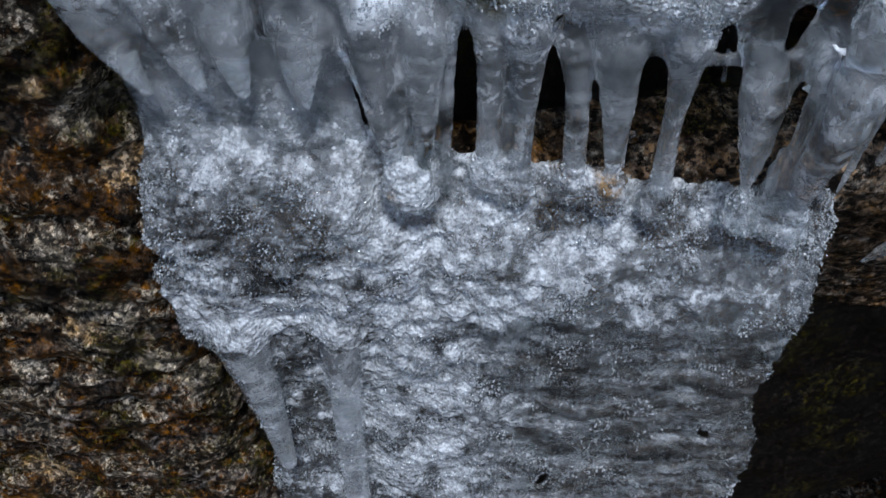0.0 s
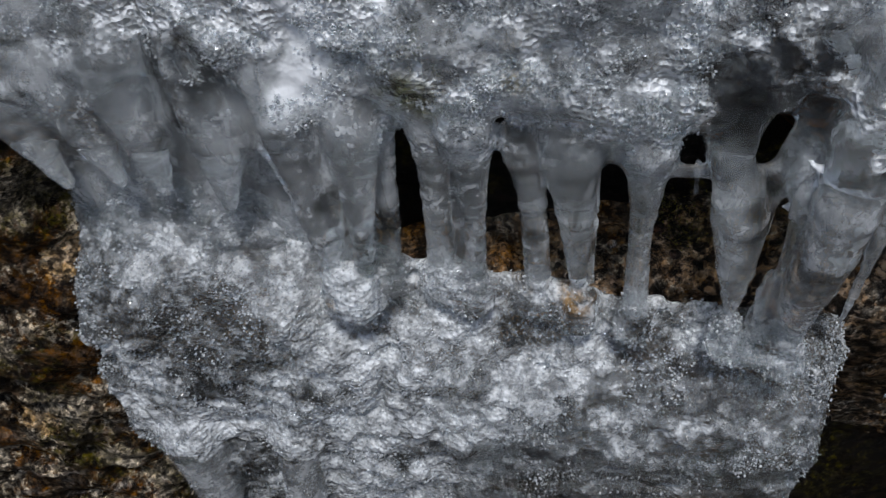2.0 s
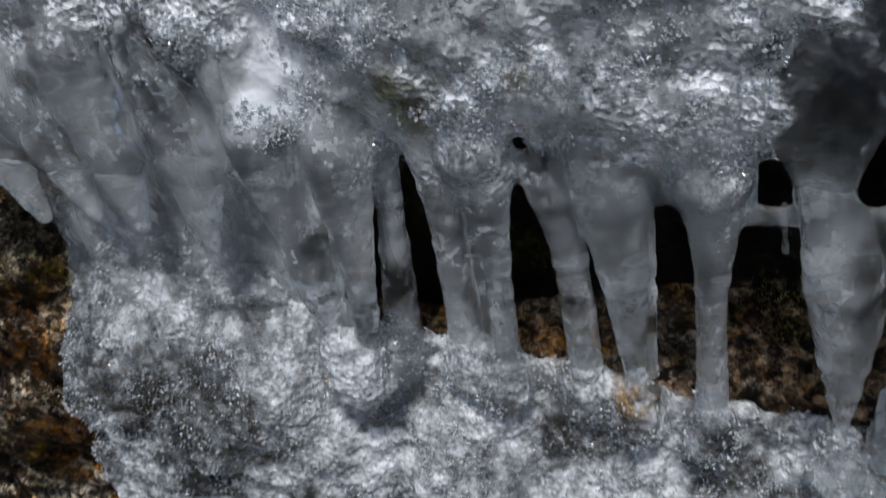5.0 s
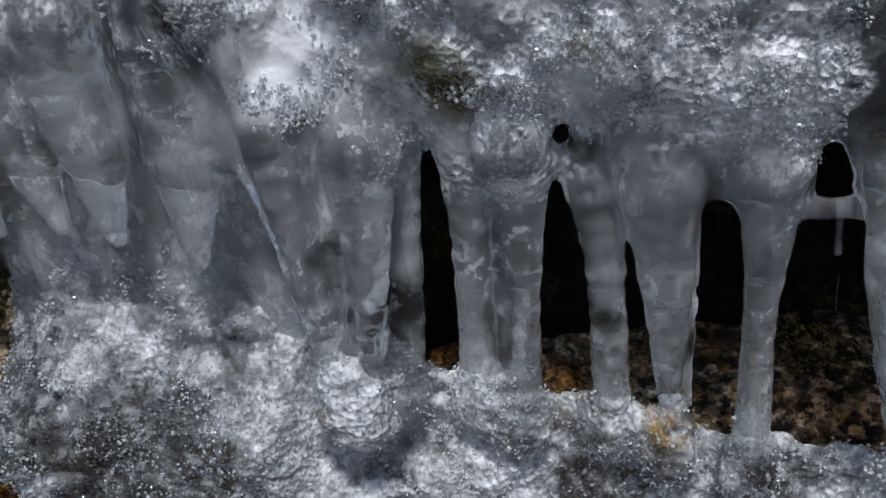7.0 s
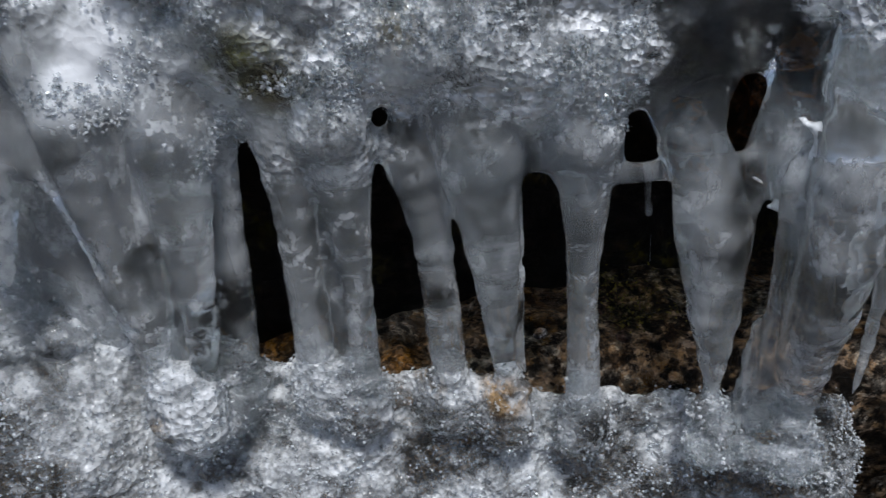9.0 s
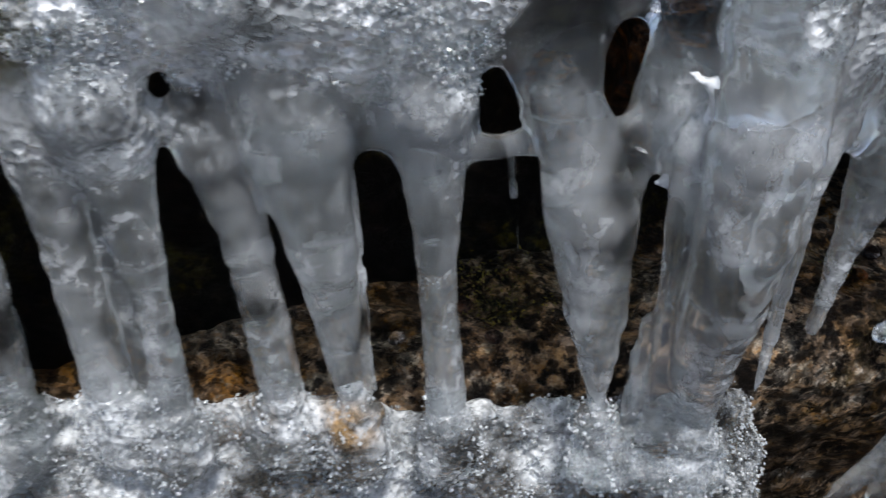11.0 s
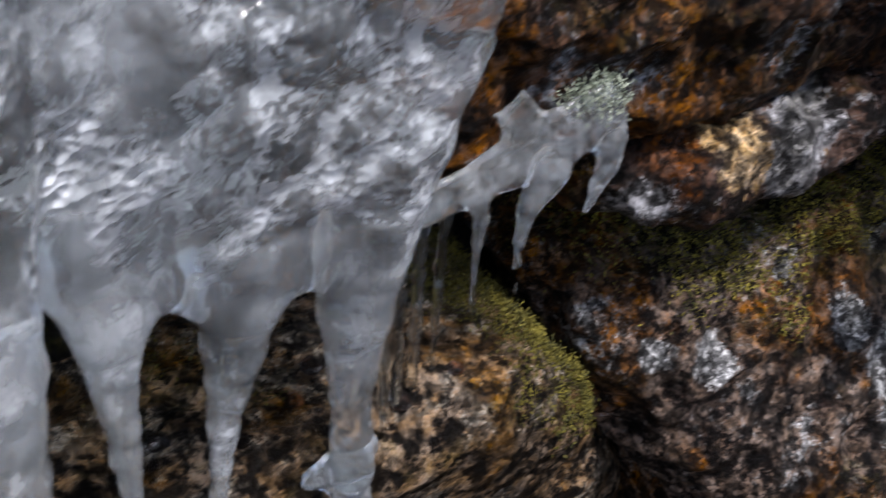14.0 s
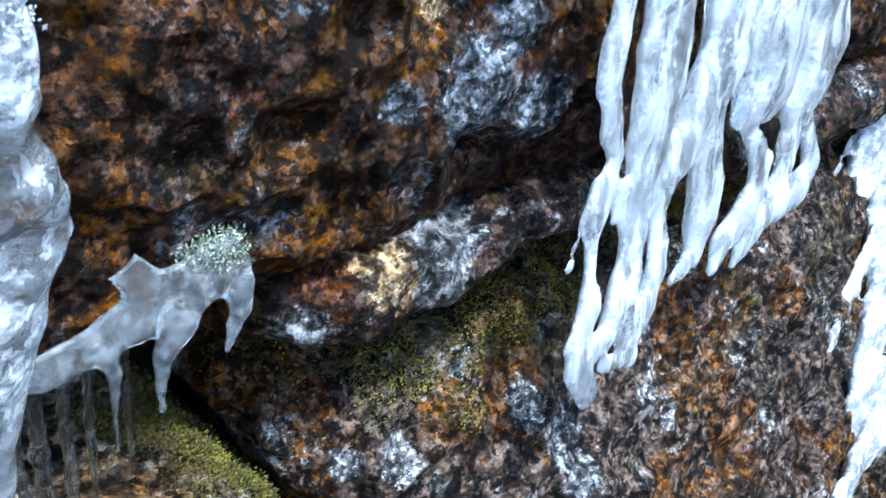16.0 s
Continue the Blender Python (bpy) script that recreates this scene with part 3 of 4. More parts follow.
ICICLES["r"] = [(-0.172, 0.625, 0.97, 0.022), (-0.160, 0.62, 0.92, 0.018), (-0.140, 0.612, 0.862, 0.006)]
# creases between the folds of the sheet, as (x, y, z, radius)
CREASES = []
CREASES.append([(-0.029, 0.606, 1.04, 0.008), (-0.030, 0.604, 0.985, 0.009), (-0.033, 0.604, 0.945, 0.009), (-0.038, 0.602, 0.896, 0.009), (-0.030, 0.602, 0.868, 0.006)])
CREASES.append([(-0.003, 0.602, 1.00, 0.005), (0.018, 0.604, 0.955, 0.009), (0.028, 0.604, 0.922, 0.009), (0.030, 0.602, 0.880, 0.008), (0.040, 0.604, 0.840, 0.006)])
CREASES.append([(-0.128, 0.602, 0.950, 0.006), (-0.124, 0.602, 0.890, 0.007)])
CREASES.append([(-0.084, 0.602, 0.935, 0.005), (-0.080, 0.601, 0.880, 0.007)])
CREASES.append([(0.072, 0.602, 0.930, 0.005), (0.069, 0.604, 0.880, 0.007), (0.067, 0.602, 0.820, 0.006)])
# small white arcs added on the sheet to paint its bright glints
GLINT_ARCS = []
GLINT_ARCS.append([(0.403, 0.606, 0.895, 0.0020), (0.409, 0.602, 0.892, 0.0024), (0.412, 0.601, 0.885, 0.0026), (0.411, 0.603, 0.877, 0.0022)])
GLINT_ARCS.append([(0.396, 0.617, 0.842, 0.0020), (0.403, 0.615, 0.842, 0.0030), (0.407, 0.614, 0.847, 0.0032), (0.408, 0.613, 0.854, 0.0018)])
# thin webs of clear ice that join neighbours, as flat strands
WEBS = []
WEBS.append([(-0.13, 0.645, 0.93, 0.05), (-0.12, 0.645, 0.80, 0.05)])
WEBS.append([(-0.06, 0.645, 0.93, 0.05), (-0.055, 0.645, 0.80, 0.045)])
WEBS.append([(-0.004, 0.642, 0.92, 0.034), (0.004, 0.642, 0.84, 0.022), (0.022, 0.64, 0.765, 0.010)])
WEBS.append([(0.068, 0.632, 0.90, 0.022), (0.062, 0.628, 0.82, 0.020), (0.062, 0.622, 0.745, 0.016)])
WEBS.append([(0.158, 0.642, 0.88, 0.012), (0.155, 0.642, 0.74, 0.010)])
WEBS.append([(0.258, 0.642, 0.86, 0.012), (0.262, 0.642, 0.725, 0.007)])
WEBS.append([(0.386, 0.632, 0.86, 0.016), (0.384, 0.628, 0.78, 0.010)])
WEBS.append([(0.420, 0.608, 0.86, 0.022), (0.414, 0.610, 0.79, 0.016), (0.412, 0.612, 0.71, 0.014)])
WEBS.append([(0.402, 0.628, 0.755, 0.006), (0.400, 0.622, 0.70, 0.014)])
WEBS.append([(0.396, 0.622, 0.757, 0.005), (0.400, 0.620, 0.730, 0.009), (0.403, 0.616, 0.695, 0.012)])


def hanging_ice():
    g = Field((-0.28, 0.545, 0.67), (0.67, 0.71, 1.22), 0.0029)
    x, y, z = g.x, g.y, g.z
    foot = np.interp(x, *zip(*CURTAIN_FOOT))
    left, right = np.interp(z, *zip(*CURTAIN_LEFT)), np.interp(z, *zip(*CURTAIN_RIGHT))
    high = ramp(z, 0.89, 0.96)
    bulge = 0.010 * fbm(x, 0.0, z, 0.07, 2, 3) + (0.001 + 0.006 * high) * fbm(x, 0.0, z, 0.018, 2, 4) + 0.004 * ramp(x, 0.45, 0.52) * fbm(x, 0.0, z, 0.013, 2, 6)
    middle, half = 0.640 + 0.02 * ramp(z, 1.0, 1.2) - 0.018 * np.exp(-((x - 0.438) / 0.032) ** 2) * (1 - ramp(z, 0.91, 1.02)), (0.022 + bulge) * (0.30 + 0.70 * ramp(z - foot, -0.005, 0.07)) + 0.006 * high
    for wx, wz, wide in ((0.384, 0.90, 0.030), (0.333, 0.880, 0.022), (0.207, 0.900, 0.020)):
        half = half * (1 - 0.8 * np.exp(-((x - wx) / wide) ** 2 - ((z - wz) / wide) ** 2))
    sheet = smax(smax(foot - z, np.maximum(left - x, x - right) + 0.008 * fbm(x, 0.0, z, 0.03, 2, 8), 0.014), np.abs(y - middle) - half, 0.016)
    g.f = sheet.astype(np.float32)
    for i, points in enumerate(WEBS):
        g.strand(points, 0.006, 0.22, 0.0008, 40 + i)
    for i, points in enumerate(ICICLES.values()):
        x0, y0, z0, r0 = points[0]
        g.strand([(x0, 0.645, z0 + 0.06, r0 * 0.75)] + points, 0.012, 1.0 if i > 2 else 0.8, 0.0009, i)
    g.strand([(0.308, 0.634, 0.860, 0.008), (0.330, 0.634, 0.859, 0.0065), (0.355, 0.632, 0.862, 0.008)], 0.006, 0.4)
    g.strand([(0.338, 0.645, 0.858, 0.003), (0.339, 0.645, 0.83, 0.002), (0.340, 0.645, 0.795, 0.0016)], 0.004)
    g.carve((0.199, 0.64, 0.906, 0.0035), (0.197, 0.64, 0.900, 0.0045))
    g.carve((0.030, 0.63, 0.846, 0.0020), (0.042, 0.63, 0.790, 0.0045), 0.002)
    for crease in CREASES:
        g.groove(crease)
    g.carve((0.330, 0.63, 0.889, 0.0055), (0.333, 0.63, 0.874, 0.0075))
    g.carve((0.389, 0.615, 0.918, 0.008), (0.381, 0.615, 0.890, 0.010), 0.004, 0.75)
    g.carve((0.401, 0.62, 0.832, 0.004), (0.396, 0.62, 0.775, 0.005))
    for glint_arc in GLINT_ARCS:
        g.strand(glint_arc, 0.002)
    verts, quads = g.surface()
    normals = vertex_normals(verts, quads)
    owner = thing("ice_curtain", "grey translucent sheet of ice with a row of fused icicles", "ice", (0.2, 0.64, 1.0))
    mid = verts[quads].mean(1)
    fx, fy, fz = mid.T
    best = np.interp(fx, *zip(*CURTAIN_FOOT)) - fz - 0.004
    label = np.full(len(mid), -1)
    for i, points in enumerate(ICICLES.values()):
        for a, b in zip(points, points[1:]):
            d = strand_distance(fx, fy, fz, np.array(a), np.array(b), 1.0)
            near = (d < best) & (fz < np.interp(fx, *zip(*CURTAIN_FOOT)) + 0.01)
            best, label = np.where(near, d, best), np.where(near, i, label)
    for i, points in enumerate(GLINT_ARCS):
        for a, b in zip(points, points[1:]):
            label = np.where(strand_distance(fx, fy, fz, np.array(a), np.array(b), 1.0) < 0.0012, len(ICICLES) + i, label)
    for i in range(len(GLINT_ARCS)):
        v, q, nn = subset(verts, quads, normals, label == len(ICICLES) + i)
        part("glint_arc", mesh_of("glint_arc", v, q, ICE_CRUST_GLINT, nn), owner, "white arc of ice added in place of a glint")
    for i in range(-1, len(ICICLES)):
        keep = label == i
        if keep.any():
            v, q, nn = subset(verts, quads, normals, keep)
            part("sheet" if i < 0 else "icicle", mesh_of("sheet" if i < 0 else "icicle", v, q, ICE_HANGING, nn), owner)
    return owner, verts, normals


def crystal_mesh(name, places, normals, low, high, material):
    """Many small, sharp grains of ice in one mesh: squat octahedra, turned at random."""
    count = len(places)
    size = low + (high - low) * rng.uniform(0, 1, count) ** 2
    a = rng.normal(size=(count, 3))
    a /= np.linalg.norm(a, axis=1)[:, None]
    b = np.cross(a, rng.normal(size=(count, 3)))
    b /= np.linalg.norm(b, axis=1)[:, None]
    c = np.cross(a, b)
    s = size[:, None]
    k = rng.uniform(0.5, 1.3, (count, 3))
    corners = np.stack([a * s * k[:, :1], -a * s * k[:, :1], b * s * k[:, 1:2], -b * s * k[:, 1:2], c * s * k[:, 2:], -c * s * k[:, 2:]], 1)
    verts = (places + normals * s * 0.2)[:, None, :] + corners
    faces = np.array([(0, 2, 4), (2, 1, 4), (1, 3, 4), (3, 0, 4), (2, 0, 5), (1, 2, 5), (3, 1, 5), (0, 3, 5)])
    faces = (faces[None] + 6 * np.arange(count)[:, None, None]).reshape(-1, 3)
    mesh = mesh_of(name, verts.reshape(-1, 3), faces, material)
    mesh.polygons.foreach_set("use_smooth", np.zeros(len(faces), bool))
    return mesh


def frost_on(owner, verts, normals, mask, count, low, high):
    """Strews ice grains over the surface, thickest where the mask is high."""
    weight = np.clip(mask, 0, 1)
    pick = rng.choice(len(verts), count, p=weight / weight.sum())
    places = verts[pick] + rng.normal(scale=0.0014, size=(count, 3))
    tagged(part("frost", crystal_mesh("frost", places, normals[pick], low, high, ICE_CRYSTAL), owner, "sparkling grains of frozen snow"), kind="stuff")


curtain, cv, cn = hanging_ice()
cover = ramp(cv[:, 2] - 0.895 - 0.08 * (1 - ramp(cv[:, 0], -0.03, 0.10)) - 0.1 * ramp(cv[:, 0], 0.32, 0.36) + 0.05 * fbm(*cv.T, 0.05, 3, 71), 0.0, 0.03) * ramp(fbm(*cv.T, 0.03, 3, 72), -0.15, 0.45)
frost_on(curtain, cv, cn, cover * (cn[:, 1] < 0.1) * (cv[:, 2] < 1.1), 36000, 0.0004, 0.0016)

# ---- the frozen apron below ----
APRON_TOP = ((-0.25, 0.815), (-0.19, 0.840), (-0.117, 0.864), (-0.046, 0.860), (-0.005, 0.840), (0.03, 0.803), (0.055, 0.775), (0.085, 0.755), (0.148, 0.752), (0.18, 0.742),
             (0.25, 0.726), (0.294, 0.717), (0.374, 0.708), (0.437, 0.700), (0.462, 0.696), (0.488, 0.676))
APRON_LEFT = ((-0.1, -0.20), (0.08, -0.19), (0.28, -0.145), (0.41, -0.150), (0.47, -0.170), (0.53, -0.200), (0.59, -0.20), (0.704, -0.188), (0.79, -0.172), (0.85, -0.19))
APRON_RIGHT = ((-0.1, 0.46), (0.015, 0.463), (0.26, 0.47), (0.37, 0.447), (0.47, 0.454), (0.59, 0.472), (0.66, 0.482), (0.73, 0.486))
RUNS = ([(-0.138, 0.588, 0.53, 0.032), (-0.128, 0.566, 0.40, 0.018), (-0.132, 0.562, 0.25, 0.011)],
        [(-0.027, 0.588, 0.53, 0.022), (-0.036, 0.562, 0.38, 0.017), (-0.056, 0.552, 0.10, 0.017)])


def frozen_apron():
    g = Field((-0.28, 0.53, -0.12), (0.52, 0.73, 0.87), 0.0033)
    x, y, z = g.x, g.y, g.z
    top = np.interp(x, *zip(*APRON_TOP)) - 0.014 + 0.012 * fbm(x, 0.0, 0.0, 0.028, 3, 29, 0.7) * ramp(x, -0.03, 0.02)
    left, right = np.interp(z, *zip(*APRON_LEFT)), np.interp(z, *zip(*APRON_RIGHT))
    front = 0.584 + 0.060 * ramp(z - top, -0.13, 0.0) - 0.01 * ramp(0.5 - z, 0.0, 0.5)
    east = ramp(x, 0.12, 0.2) * (1 - ramp(z, 0.45, 0.58))
    front = front - 0.012 * fbm(x, 0.0, z, 0.06, 2, 21) - 0.010 * (1 - 0.5 * east) * fbm(x, 0.0, z, 0.020, 3, 22, 0.7) - 0.006 * fbm(x * 0.3, 0.0, z, 0.022, 2, 24) * (0.4 + east)
    front = front + 0.012 * np.exp(-(((x - 0.073 - 0.15 * (z - 0.614) ** 1) / 0.006) ** 2 + ((z - 0.60) / 0.035) ** 2))
    front = front - 0.006 * np.maximum(fbm(x, 0.0, z, 0.016, 2, 28), -0.2) * ramp(z, 0.35, 0.55) + 0.016 * (1 - ramp(x, -0.04, 0.02)) * (1 - ramp(z, 0.38, 0.50))
    edge = np.maximum(left - x, x - right) + 0.010 * fbm(x, 0.0, z, 0.03, 3, 27)
    body = smax(smax(z - top, edge, 0.012), np.maximum(front - y, y - np.minimum(0.652 + 0.063 * ramp(0.69 - z, 0.0, 0.08), front + 0.020 + 0.12 * np.maximum(ramp(z, 0.45, 0.60), 1 - ramp(x, 0.08, 0.16)))), 0.012)
    g.f = body.astype(np.float32)
    for points in list(ICICLES.values())[3:14]:
        fx, fy, fz = points[-1][0], points[-1][1], float(np.interp(points[-1][0], *zip(*APRON_TOP)))
        g.strand([(fx, fy, fz + 0.010, 0.006), (fx, fy - 0.003, fz - 0.005, 0.011), (fx, fy - 0.006, fz - 0.028, 0.016)], 0.02, 1.0, 0.003, 33)
    for points in RUNS:
        g.strand(points, 0.02)
    g.carve((0.398, 0.585, 0.292, 0.007), (0.406, 0.585, 0.280, 0.008), 0.003, 2.0, 60)
    g.carve((0.206, 0.585, 0.158, 0.009), (0.197, 0.585, 0.130, 0.007), 0.003, 2.0, 60)
    g.carve((0.386, 0.585, 0.206, 0.0045), (0.389, 0.585, 0.200, 0.005), 0.003, 2.0, 60)
    verts, quads = g.surface()
    normals = vertex_normals(verts, quads)
    owner = thing("ice_apron", "white frosted ice frozen over the rock below the icicles", "ice", (0.13, 0.6, 0.3))
    mid = verts[quads].mean(1)
    label = np.full(len(mid), -1)
    for i, points in enumerate(RUNS):
        for a, b in zip(points, points[1:]):
            d = strand_distance(*mid.T, np.array(a), np.array(b), 1.0)
            label = np.where((d < 0.002) & (mid[:, 2] < 0.52), i, label)
    for i in range(-1, len(RUNS)):
        v, q, nn = subset(verts, quads, normals, label == i)
        part("sheet" if i < 0 else "frozen_run", mesh_of("ice_body", v, q, ICE_APRON if i < 0 else ICE_RUN, nn), owner, "" if i < 0 else "smooth milky run of ice")
    return owner, verts, normals


apron, av, an = frozen_apron()
cover = ramp(fbm(*av.T, 0.045, 3, 81) + 0.25 * np.exp(-((av[:, 0] - 0.06) / 0.12) ** 2) + 0.35 * ramp(av[:, 2], 0.5, 0.66), -0.1, 0.6) + 0.01 + 0.12 * ramp(fbm(*av.T, 0.03, 3, 83), 0.1, 0.4)
frost_on(apron, av, an, cover * (an[:, 1] < 0.3) * (av[:, 2] > 0.0), 62000, 0.0004, 0.0016)


# ---- ice on the right ----
def ice_strands(name, label, low, high, strands, material, tips="icicle", step=0.0026, k=0.008, flat=0.8, ripple=0.0009, body=0, round_tips=False, rings=1.6, relief=0.0):
    """A lump of ice made of strands that run into one another; the first `body` strands are its body, each other one a part."""
    g = Field(low, high, step)
    for i, points in enumerate(strands):
        rounded = round_tips and i >= max(body, 1)
        g.strand(points, k, 1.0 if rounded else flat, 0.0008 if rounded else min(ripple, 0.4 * min(p[3] for p in points) * flat), 60 + i, rings)
    if relief:
        g.f = (g.f + relief * (np.abs(value_noise(g.x - 0.22 * g.z, g.y, g.z * 0.22, 0.014, 93)) - 0.35 + 0.5 * value_noise(g.x, g.y, g.z * 0.6, 0.016, 94))).astype(np.float32)
    verts, quads = g.surface()
    normals = vertex_normals(verts, quads)
    mid = verts[quads].mean(1)
    owner = thing(name, label, "ice", tuple(float(v) for v in verts.mean(0)))
    best, label_of = np.full(len(mid), 9.0), np.zeros(len(mid), int)
    for i, points in enumerate(strands):
        for a, b in zip(points, points[1:]):
            d = strand_distance(*mid.T, np.array(a), np.array(b), flat)
            label_of, best = np.where(d < best, i, label_of), np.minimum(d, best)
    label_of = np.where(label_of < body, 0, label_of)
    for i in range(len(strands)):
        if (label_of == i).any():
            v, q, nn = subset(verts, quads, normals, label_of == i)
            part("ice_body" if i < body else tips, mesh_of(tips, v, q, material, nn), owner)
    return owner, verts, normals


LOBE = []
LOBE.append([(0.607, 0.668, 0.824, 0.0115), (0.630, 0.668, 0.829, 0.0100), (0.655, 0.668, 0.836, 0.0140), (0.680, 0.668, 0.842, 0.0155), (0.699, 0.668, 0.846, 0.0130), (0.706, 0.668, 0.836, 0.0095)])
LOBE.append([(0.660, 0.668, 0.850, 0.0105), (0.656, 0.668, 0.860, 0.0065), (0.656, 0.668, 0.871, 0.0024)])
LOBE.append([(0.656, 0.668, 0.853, 0.0075), (0.648, 0.668, 0.858, 0.0040), (0.639, 0.668, 0.861, 0.0022)])
LOBE.append([(0.690, 0.668, 0.852, 0.0100), (0.701, 0.668, 0.857, 0.0075), (0.712, 0.668, 0.846, 0.0045)])
LOBE.append([(0.709, 0.668, 0.834, 0.0075), (0.709, 0.668, 0.820, 0.0055), (0.704, 0.668, 0.808, 0.0034), (0.700, 0.668, 0.795, 0.001)])
LOBE.append([(0.674, 0.668, 0.826, 0.0110), (0.666, 0.668, 0.810, 0.0055), (0.662, 0.668, 0.790, 0.0028), (0.663, 0.668, 0.759, 0.0012)])
LOBE.append([(0.636, 0.668, 0.822, 0.0065), (0.640, 0.668, 0.810, 0.0034), (0.639, 0.668, 0.797, 0.0019), (0.637, 0.668, 0.762, 0.0014)])
lobe, lv, ln = ice_strands("ice_lobe", "small grey ice lobe with dripping icicles below lichen", (0.57, 0.63, 0.72), (0.76, 0.72, 0.92), LOBE, ICE_LOBE, body=4, flat=0.38, ripple=0.0028, round_tips=True, k=0.006)
for points in (
    [(0.624, 0.69, 0.826, 0.0031), (0.621, 0.69, 0.77, 0.0033), (0.619, 0.69, 0.700, 0.0035)],
    [(0.640, 0.695, 0.826, 0.0031), (0.634, 0.692, 0.77, 0.0027), (0.631, 0.69, 0.704, 0.0016)],
    [(0.592, 0.67, 0.826, 0.0031), (0.591, 0.67, 0.77, 0.0027), (0.593, 0.67, 0.700, 0.0027)],
    [(0.607, 0.68, 0.826, 0.0031), (0.604, 0.68, 0.77, 0.0043), (0.603, 0.68, 0.705, 0.0039)],
    [(0.655, 0.69, 0.826, 0.0031), (0.653, 0.69, 0.78, 0.0027), (0.653, 0.69, 0.735, 0.0016)],
    [(0.582, 0.662, 0.83, 0.0047), (0.578, 0.66, 0.77, 0.0027), (0.576, 0.66, 0.725, 0.0017)],
):
    lo, hi = np.min([p[:3] for p in points], 0) - 0.02, np.max([p[:3] for p in points], 0) + 0.02
    drip, _, _ = ice_strands("thin_icicle", "thin clear icicle hanging before the mossy rock", lo, hi, [points], ICE_CLEAR, step=0.0016, ripple=0.0009, flat=1.0, body=1)
    tagged(drip, category="icicle", group="thin icicles beside the curtain")

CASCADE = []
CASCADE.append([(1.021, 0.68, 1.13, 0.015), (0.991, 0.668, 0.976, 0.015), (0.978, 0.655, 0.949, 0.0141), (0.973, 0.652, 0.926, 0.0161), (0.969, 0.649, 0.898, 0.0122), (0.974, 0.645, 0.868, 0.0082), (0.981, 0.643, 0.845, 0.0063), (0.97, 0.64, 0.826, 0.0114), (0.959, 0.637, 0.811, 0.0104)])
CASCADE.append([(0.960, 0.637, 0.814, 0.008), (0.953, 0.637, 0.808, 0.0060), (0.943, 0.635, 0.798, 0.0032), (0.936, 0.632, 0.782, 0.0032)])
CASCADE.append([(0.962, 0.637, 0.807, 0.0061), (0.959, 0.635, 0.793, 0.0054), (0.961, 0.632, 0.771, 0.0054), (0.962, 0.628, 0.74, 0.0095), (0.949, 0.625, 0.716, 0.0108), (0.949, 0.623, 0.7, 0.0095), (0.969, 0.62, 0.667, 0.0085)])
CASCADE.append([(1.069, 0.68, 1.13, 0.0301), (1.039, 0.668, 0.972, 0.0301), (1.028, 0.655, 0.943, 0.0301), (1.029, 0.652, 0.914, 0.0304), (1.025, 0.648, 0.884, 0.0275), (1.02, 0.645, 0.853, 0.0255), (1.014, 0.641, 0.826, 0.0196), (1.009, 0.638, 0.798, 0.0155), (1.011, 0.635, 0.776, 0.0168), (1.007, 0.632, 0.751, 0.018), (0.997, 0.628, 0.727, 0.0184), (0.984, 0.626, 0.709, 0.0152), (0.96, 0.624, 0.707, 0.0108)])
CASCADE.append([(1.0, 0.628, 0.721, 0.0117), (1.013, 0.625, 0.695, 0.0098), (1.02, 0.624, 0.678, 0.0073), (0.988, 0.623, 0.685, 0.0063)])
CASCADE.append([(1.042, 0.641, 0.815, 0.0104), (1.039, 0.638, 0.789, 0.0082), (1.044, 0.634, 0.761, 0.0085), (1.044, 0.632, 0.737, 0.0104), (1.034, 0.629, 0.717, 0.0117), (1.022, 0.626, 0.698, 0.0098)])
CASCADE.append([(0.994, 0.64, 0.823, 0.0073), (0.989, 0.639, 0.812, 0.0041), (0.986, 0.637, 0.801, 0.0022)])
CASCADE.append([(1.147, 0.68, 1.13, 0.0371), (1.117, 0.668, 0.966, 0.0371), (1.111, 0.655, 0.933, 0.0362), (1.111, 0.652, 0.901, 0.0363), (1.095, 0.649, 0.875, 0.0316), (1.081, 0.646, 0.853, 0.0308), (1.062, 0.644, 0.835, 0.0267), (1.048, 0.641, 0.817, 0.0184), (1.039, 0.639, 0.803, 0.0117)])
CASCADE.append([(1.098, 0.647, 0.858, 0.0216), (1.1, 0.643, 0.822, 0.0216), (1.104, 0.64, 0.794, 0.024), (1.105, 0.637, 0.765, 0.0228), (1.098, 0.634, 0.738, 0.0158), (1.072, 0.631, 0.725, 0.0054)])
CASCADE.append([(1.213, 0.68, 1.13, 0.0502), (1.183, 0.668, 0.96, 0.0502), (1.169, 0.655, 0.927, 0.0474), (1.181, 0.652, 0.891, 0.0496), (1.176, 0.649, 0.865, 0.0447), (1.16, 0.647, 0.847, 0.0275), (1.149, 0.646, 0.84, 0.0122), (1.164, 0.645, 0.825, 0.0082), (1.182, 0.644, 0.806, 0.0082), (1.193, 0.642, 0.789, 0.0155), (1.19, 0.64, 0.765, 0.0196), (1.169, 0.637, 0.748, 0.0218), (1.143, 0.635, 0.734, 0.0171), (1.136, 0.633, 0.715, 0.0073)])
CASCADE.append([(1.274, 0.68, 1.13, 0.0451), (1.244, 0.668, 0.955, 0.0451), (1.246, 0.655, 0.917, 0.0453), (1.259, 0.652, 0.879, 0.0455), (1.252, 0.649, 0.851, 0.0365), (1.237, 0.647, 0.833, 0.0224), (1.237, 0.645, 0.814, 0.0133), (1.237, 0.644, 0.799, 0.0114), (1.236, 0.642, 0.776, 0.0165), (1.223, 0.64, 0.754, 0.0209)])
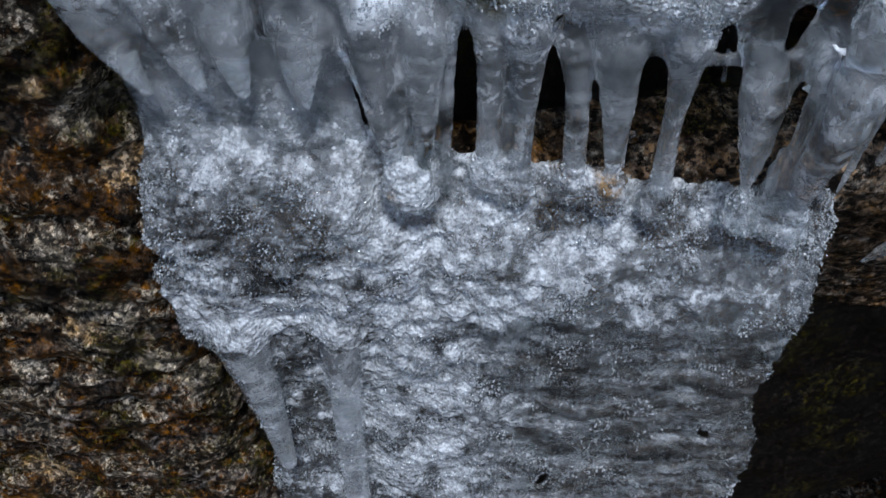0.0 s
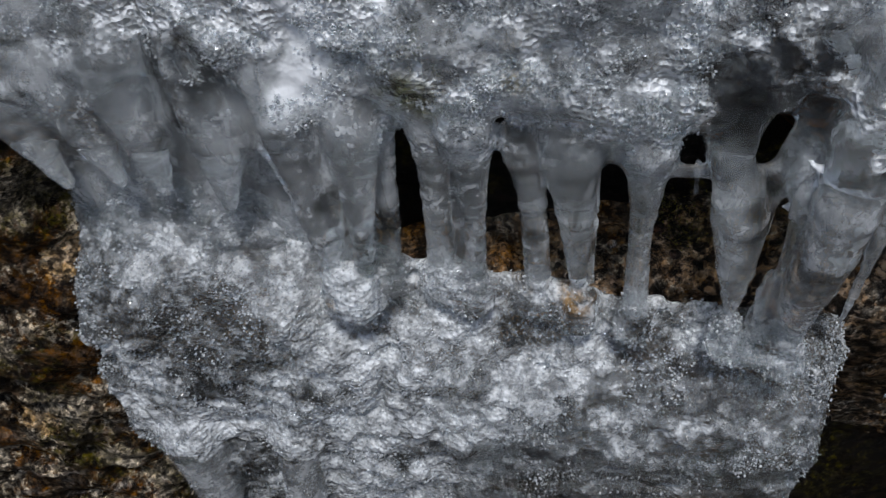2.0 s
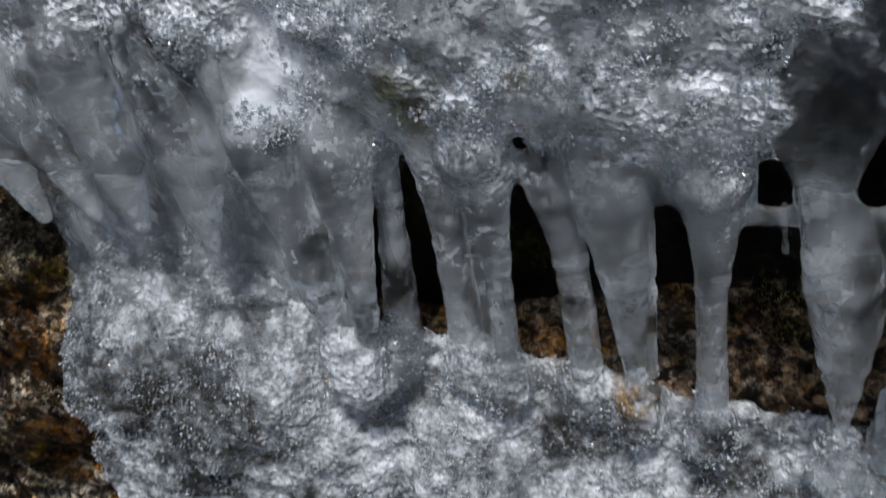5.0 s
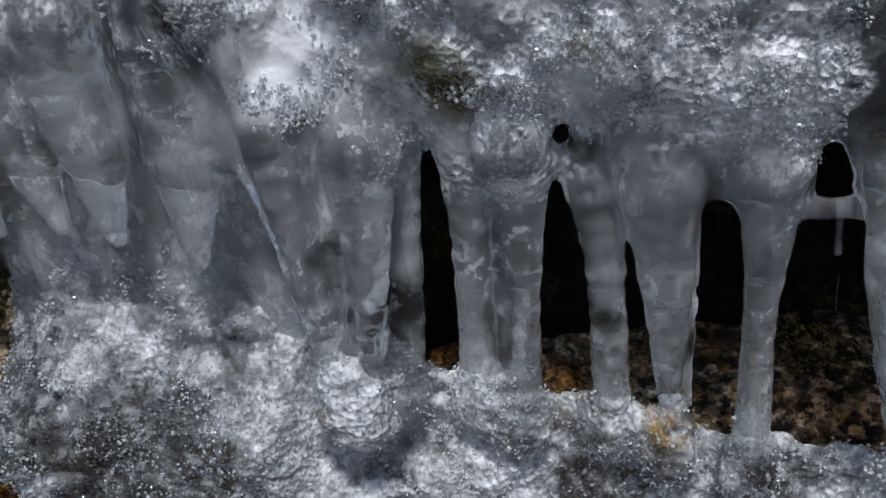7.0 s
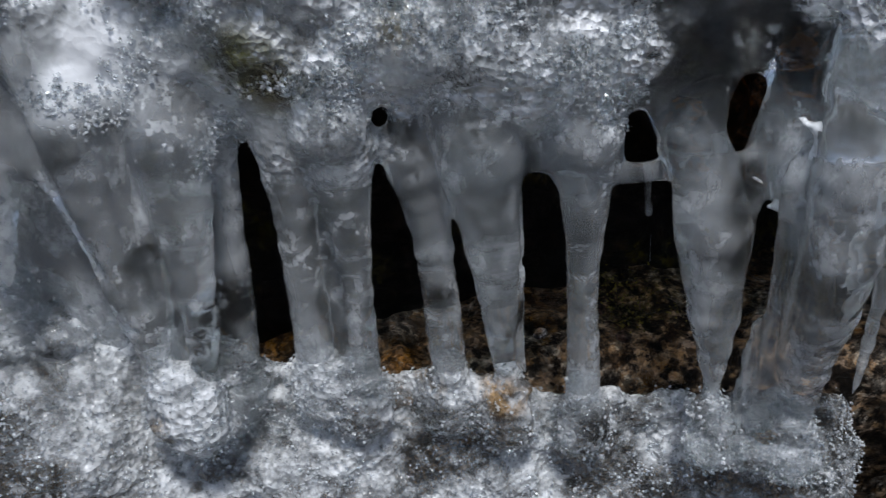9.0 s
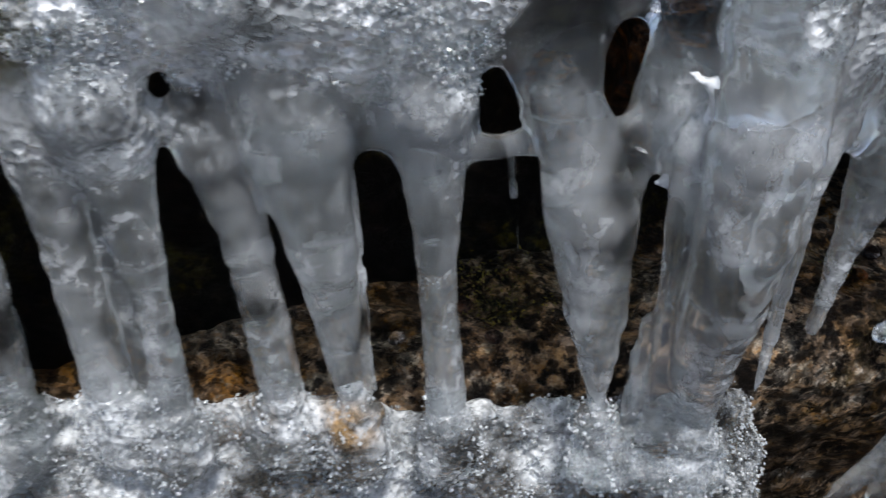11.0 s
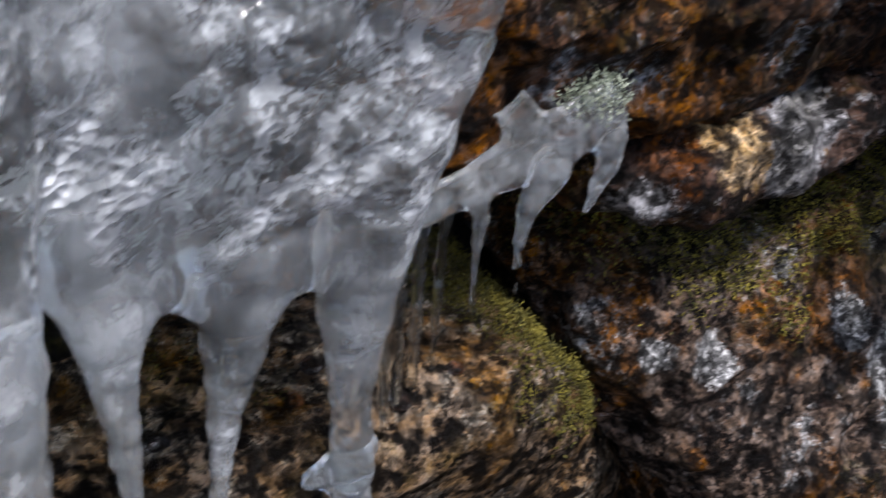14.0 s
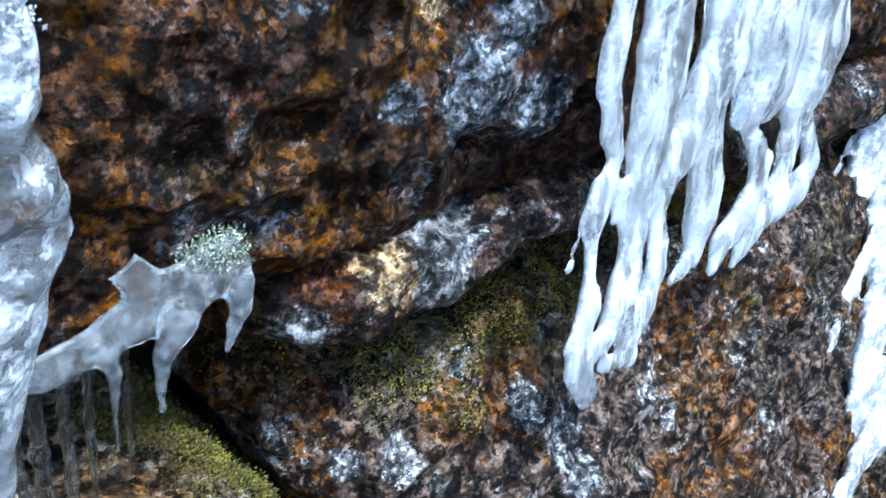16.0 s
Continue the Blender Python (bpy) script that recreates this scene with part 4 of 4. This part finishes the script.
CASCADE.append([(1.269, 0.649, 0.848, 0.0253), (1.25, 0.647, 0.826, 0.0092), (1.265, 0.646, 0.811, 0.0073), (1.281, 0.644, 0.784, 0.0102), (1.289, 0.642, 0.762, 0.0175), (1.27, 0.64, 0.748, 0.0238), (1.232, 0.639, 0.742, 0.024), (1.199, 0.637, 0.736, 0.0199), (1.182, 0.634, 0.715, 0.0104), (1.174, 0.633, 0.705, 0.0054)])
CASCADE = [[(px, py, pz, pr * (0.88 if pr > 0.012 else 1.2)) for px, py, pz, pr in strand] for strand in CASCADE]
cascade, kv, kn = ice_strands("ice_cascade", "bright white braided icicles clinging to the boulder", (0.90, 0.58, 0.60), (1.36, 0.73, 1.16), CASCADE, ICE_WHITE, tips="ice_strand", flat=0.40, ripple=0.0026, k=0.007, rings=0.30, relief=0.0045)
run, rv, rn = ice_strands("ice_run", "short run of clear ice frozen over the ledge edge", (0.48, 0.60, 0.53), (0.66, 0.70, 0.74), [
    [(0.550, 0.655, 0.700, 0.008), (0.564, 0.66, 0.702, 0.009), (0.578, 0.662, 0.700, 0.008)],
    [(0.562, 0.652, 0.700, 0.010), (0.566, 0.642, 0.672, 0.009), (0.570, 0.638, 0.64, 0.013), (0.577, 0.642, 0.60, 0.018), (0.574, 0.65, 0.565, 0.010)],
    [(0.566, 0.640, 0.62, 0.011), (0.545, 0.645, 0.585, 0.009), (0.535, 0.65, 0.56, 0.004)],
], ICE_LOBE, tips="frozen_run", body=1, flat=0.45, ripple=0.003)
FLOW = []
FLOW.append([(1.703, 0.767, 0.85, 0.0734), (1.66, 0.746, 0.805, 0.0434), (1.625, 0.723, 0.755, 0.0406), (1.591, 0.707, 0.721, 0.0337), (1.573, 0.692, 0.69, 0.0534), (1.602, 0.663, 0.628, 0.0554), (1.596, 0.64, 0.578, 0.0781)])
FLOW.append([(1.58, 0.702, 0.71, 0.0214), (1.543, 0.701, 0.708, 0.0143), (1.508, 0.698, 0.702, 0.0102), (1.493, 0.691, 0.687, 0.0051)])
FLOW.append([(1.551, 0.648, 0.596, 0.0326), (1.507, 0.639, 0.576, 0.0285), (1.473, 0.63, 0.556, 0.0279), (1.434, 0.618, 0.531, 0.0215), (1.414, 0.611, 0.517, 0.0098)])
FLOW.append([(1.587, 0.641, 0.58, 0.0547), (1.543, 0.616, 0.528, 0.0566), (1.502, 0.599, 0.49, 0.0515), (1.478, 0.579, 0.447, 0.0501), (1.495, 0.552, 0.388, 0.051)])
FLOW.append([(1.517, 0.566, 0.419, 0.0492), (1.455, 0.553, 0.391, 0.0434), (1.401, 0.543, 0.37, 0.0377), (1.37, 0.531, 0.346, 0.0324)])
flow, fv, fn = ice_strands("ice_flow", "white crusted ice running down the grey boulder", (1.22, 0.48, 0.30), (1.80, 0.82, 0.94), FLOW, ICE_CRUST_GLINT, tips="ice_strand", flat=0.22, ripple=0.012, body=1, rings=0.5, step=0.004, relief=0.008)


# ---- moss, lichen and small stones ----
def tufts(name, label, key, choose, count, low, high, material, category="moss"):
    """Moss: many small pointed leaves standing in tufts on a rock's surface."""
    verts, normals = SURFACES[key]
    x, y, z = verts.T
    weight = np.clip(choose(x, y, z, normals), 0, 1)
    pick = rng.choice(len(verts), count, p=weight / weight.sum())
    places, up = verts[pick] + rng.normal(scale=0.0025, size=(count, 3)), normals[pick]
    swell = rng.uniform(0, 1, count)[:, None] ** 2 * 0.004
    places = places + up * swell
    way = up + rng.normal(scale=0.75, size=(count, 3))
    way /= np.linalg.norm(way, axis=1)[:, None]
    side = np.cross(way, rng.normal(size=(count, 3)))
    side /= np.linalg.norm(side, axis=1)[:, None]
    size = rng.uniform(low, high, count)[:, None]
    root = places - way * size * 0.4
    corners = np.stack([root - side * size * 0.28, root + side * size * 0.28, places + way * size * 0.35 + side * size * 0.24, places + way * size, places + way * size * 0.35 - side * size * 0.24], 1)
    faces = np.array([(0, 1, 2), (0, 2, 4), (4, 2, 3)])
    faces = (faces[None] + 5 * np.arange(count)[:, None, None]).reshape(-1, 3)
    mesh = mesh_of(name, corners.reshape(-1, 3), faces, material)
    return tagged(new(name, mesh), label, category, kind="stuff")


tufts("moss_patch", "olive green moss on the corner of the rock ledge", "ledge",
      lambda x, y, z, n: ((x > 0.60) & (y < 0.85) & (y > 0.64) & (z > 0.60)) * ramp(0.86 * (x - 0.1) + 0.51 * (z - 0.2) + 0.06 * fbm(x, y, z, 0.04, 3, 91), 0.730, 0.790) * ramp(y, 0.64, 0.70), 26000, 0.0008, 0.0022, MOSS)
tufts("moss_patch", "yellow green moss along the shelf beneath the slab", "east",
      lambda x, y, z, n: ((y < 0.90) & (x < 1.35) & (z > 0.62)) * ramp(x, 0.74, 0.84) * ramp(z + 0.05 * fbm(x, y, z, 0.05, 3, 92) - 0.02 * (x - 0.8), 0.668, 0.702), 56000, 0.0010, 0.0025, MOSS_BRIGHT)
tufts("moss_patch", "thin dark moss on the ledge inside the hollow", "ledge",
      lambda x, y, z, n: ((x > 0.3) & (x < 0.62) & (y > 0.70) & (y < 0.82) & (n[:, 2] > 0.5)) * ramp(fbm(x, y, z, 0.05, 3, 93), 0.0, 0.4), 2500, 0.0010, 0.0022, MOSS)
SURFACES["lobe"] = (lv, ln)
tufts("lichen_tuft", "pale green leafy lichen on the ice lobe", "lobe",
      lambda x, y, z, n: (n[:, 2] > 0.1) * (1 - ramp(np.sqrt(((x - 0.698) / 1.6) ** 2 + (z - 0.862) ** 2), 0.005, 0.016)), 1100, 0.0007, 0.0018, LICHEN, "lichen")


def pebble(x, y, z, size, seed, label):
    bm = bmesh.new()
    bmesh.ops.create_icosphere(bm, subdivisions=2, radius=size)
    for v in bm.verts:
        v.co *= 1 + 0.35 * noise.noise(v.co / size * 0.9 + Vector((seed, 0, 0)))
        v.co.z *= 0.65
    mesh = bpy.data.meshes.new("pebble")
    bm.to_mesh(mesh)
    bm.free()
    mesh.materials.append(ROCK_LIP)
    ob = new("pebble", mesh)
    ob.location = (x, y, z)
    tagged(ob, label, "stone", "small stones on the ledge")


def top_at(key, x, y):
    verts, normals = SURFACES[key]
    near = np.argmin((verts[:, 0] - x) ** 2 + (verts[:, 1] - y) ** 2 + 10 * (normals[:, 2] < 0.3))
    return float(verts[near, 2])


for i, (px, py, size) in enumerate([(0.558, 0.70, 0.005), (0.49, 0.70, 0.006), (0.335, 0.69, 0.005), (0.32, 0.72, 0.007), (0.61, 0.685, 0.006), (0.645, 0.69, 0.005), (0.28, 0.70, 0.005), (0.575, 0.72, 0.006)]):
    pebble(px, py, top_at("ledge", px, py) + size * 0.4, size, i * 3.1, "small pale stone lying on the rock ledge")

# ---- ground ----
ground = new("ground", mesh_of("ground", [(-600, -600, -0.75), (600, -600, -0.75), (600, 600, -0.75), (-600, 600, -0.75)], [(0, 1, 2, 3)], ROCK_WET))
tagged(ground, "dark stony ground below the rocks", "ground", kind="structure")
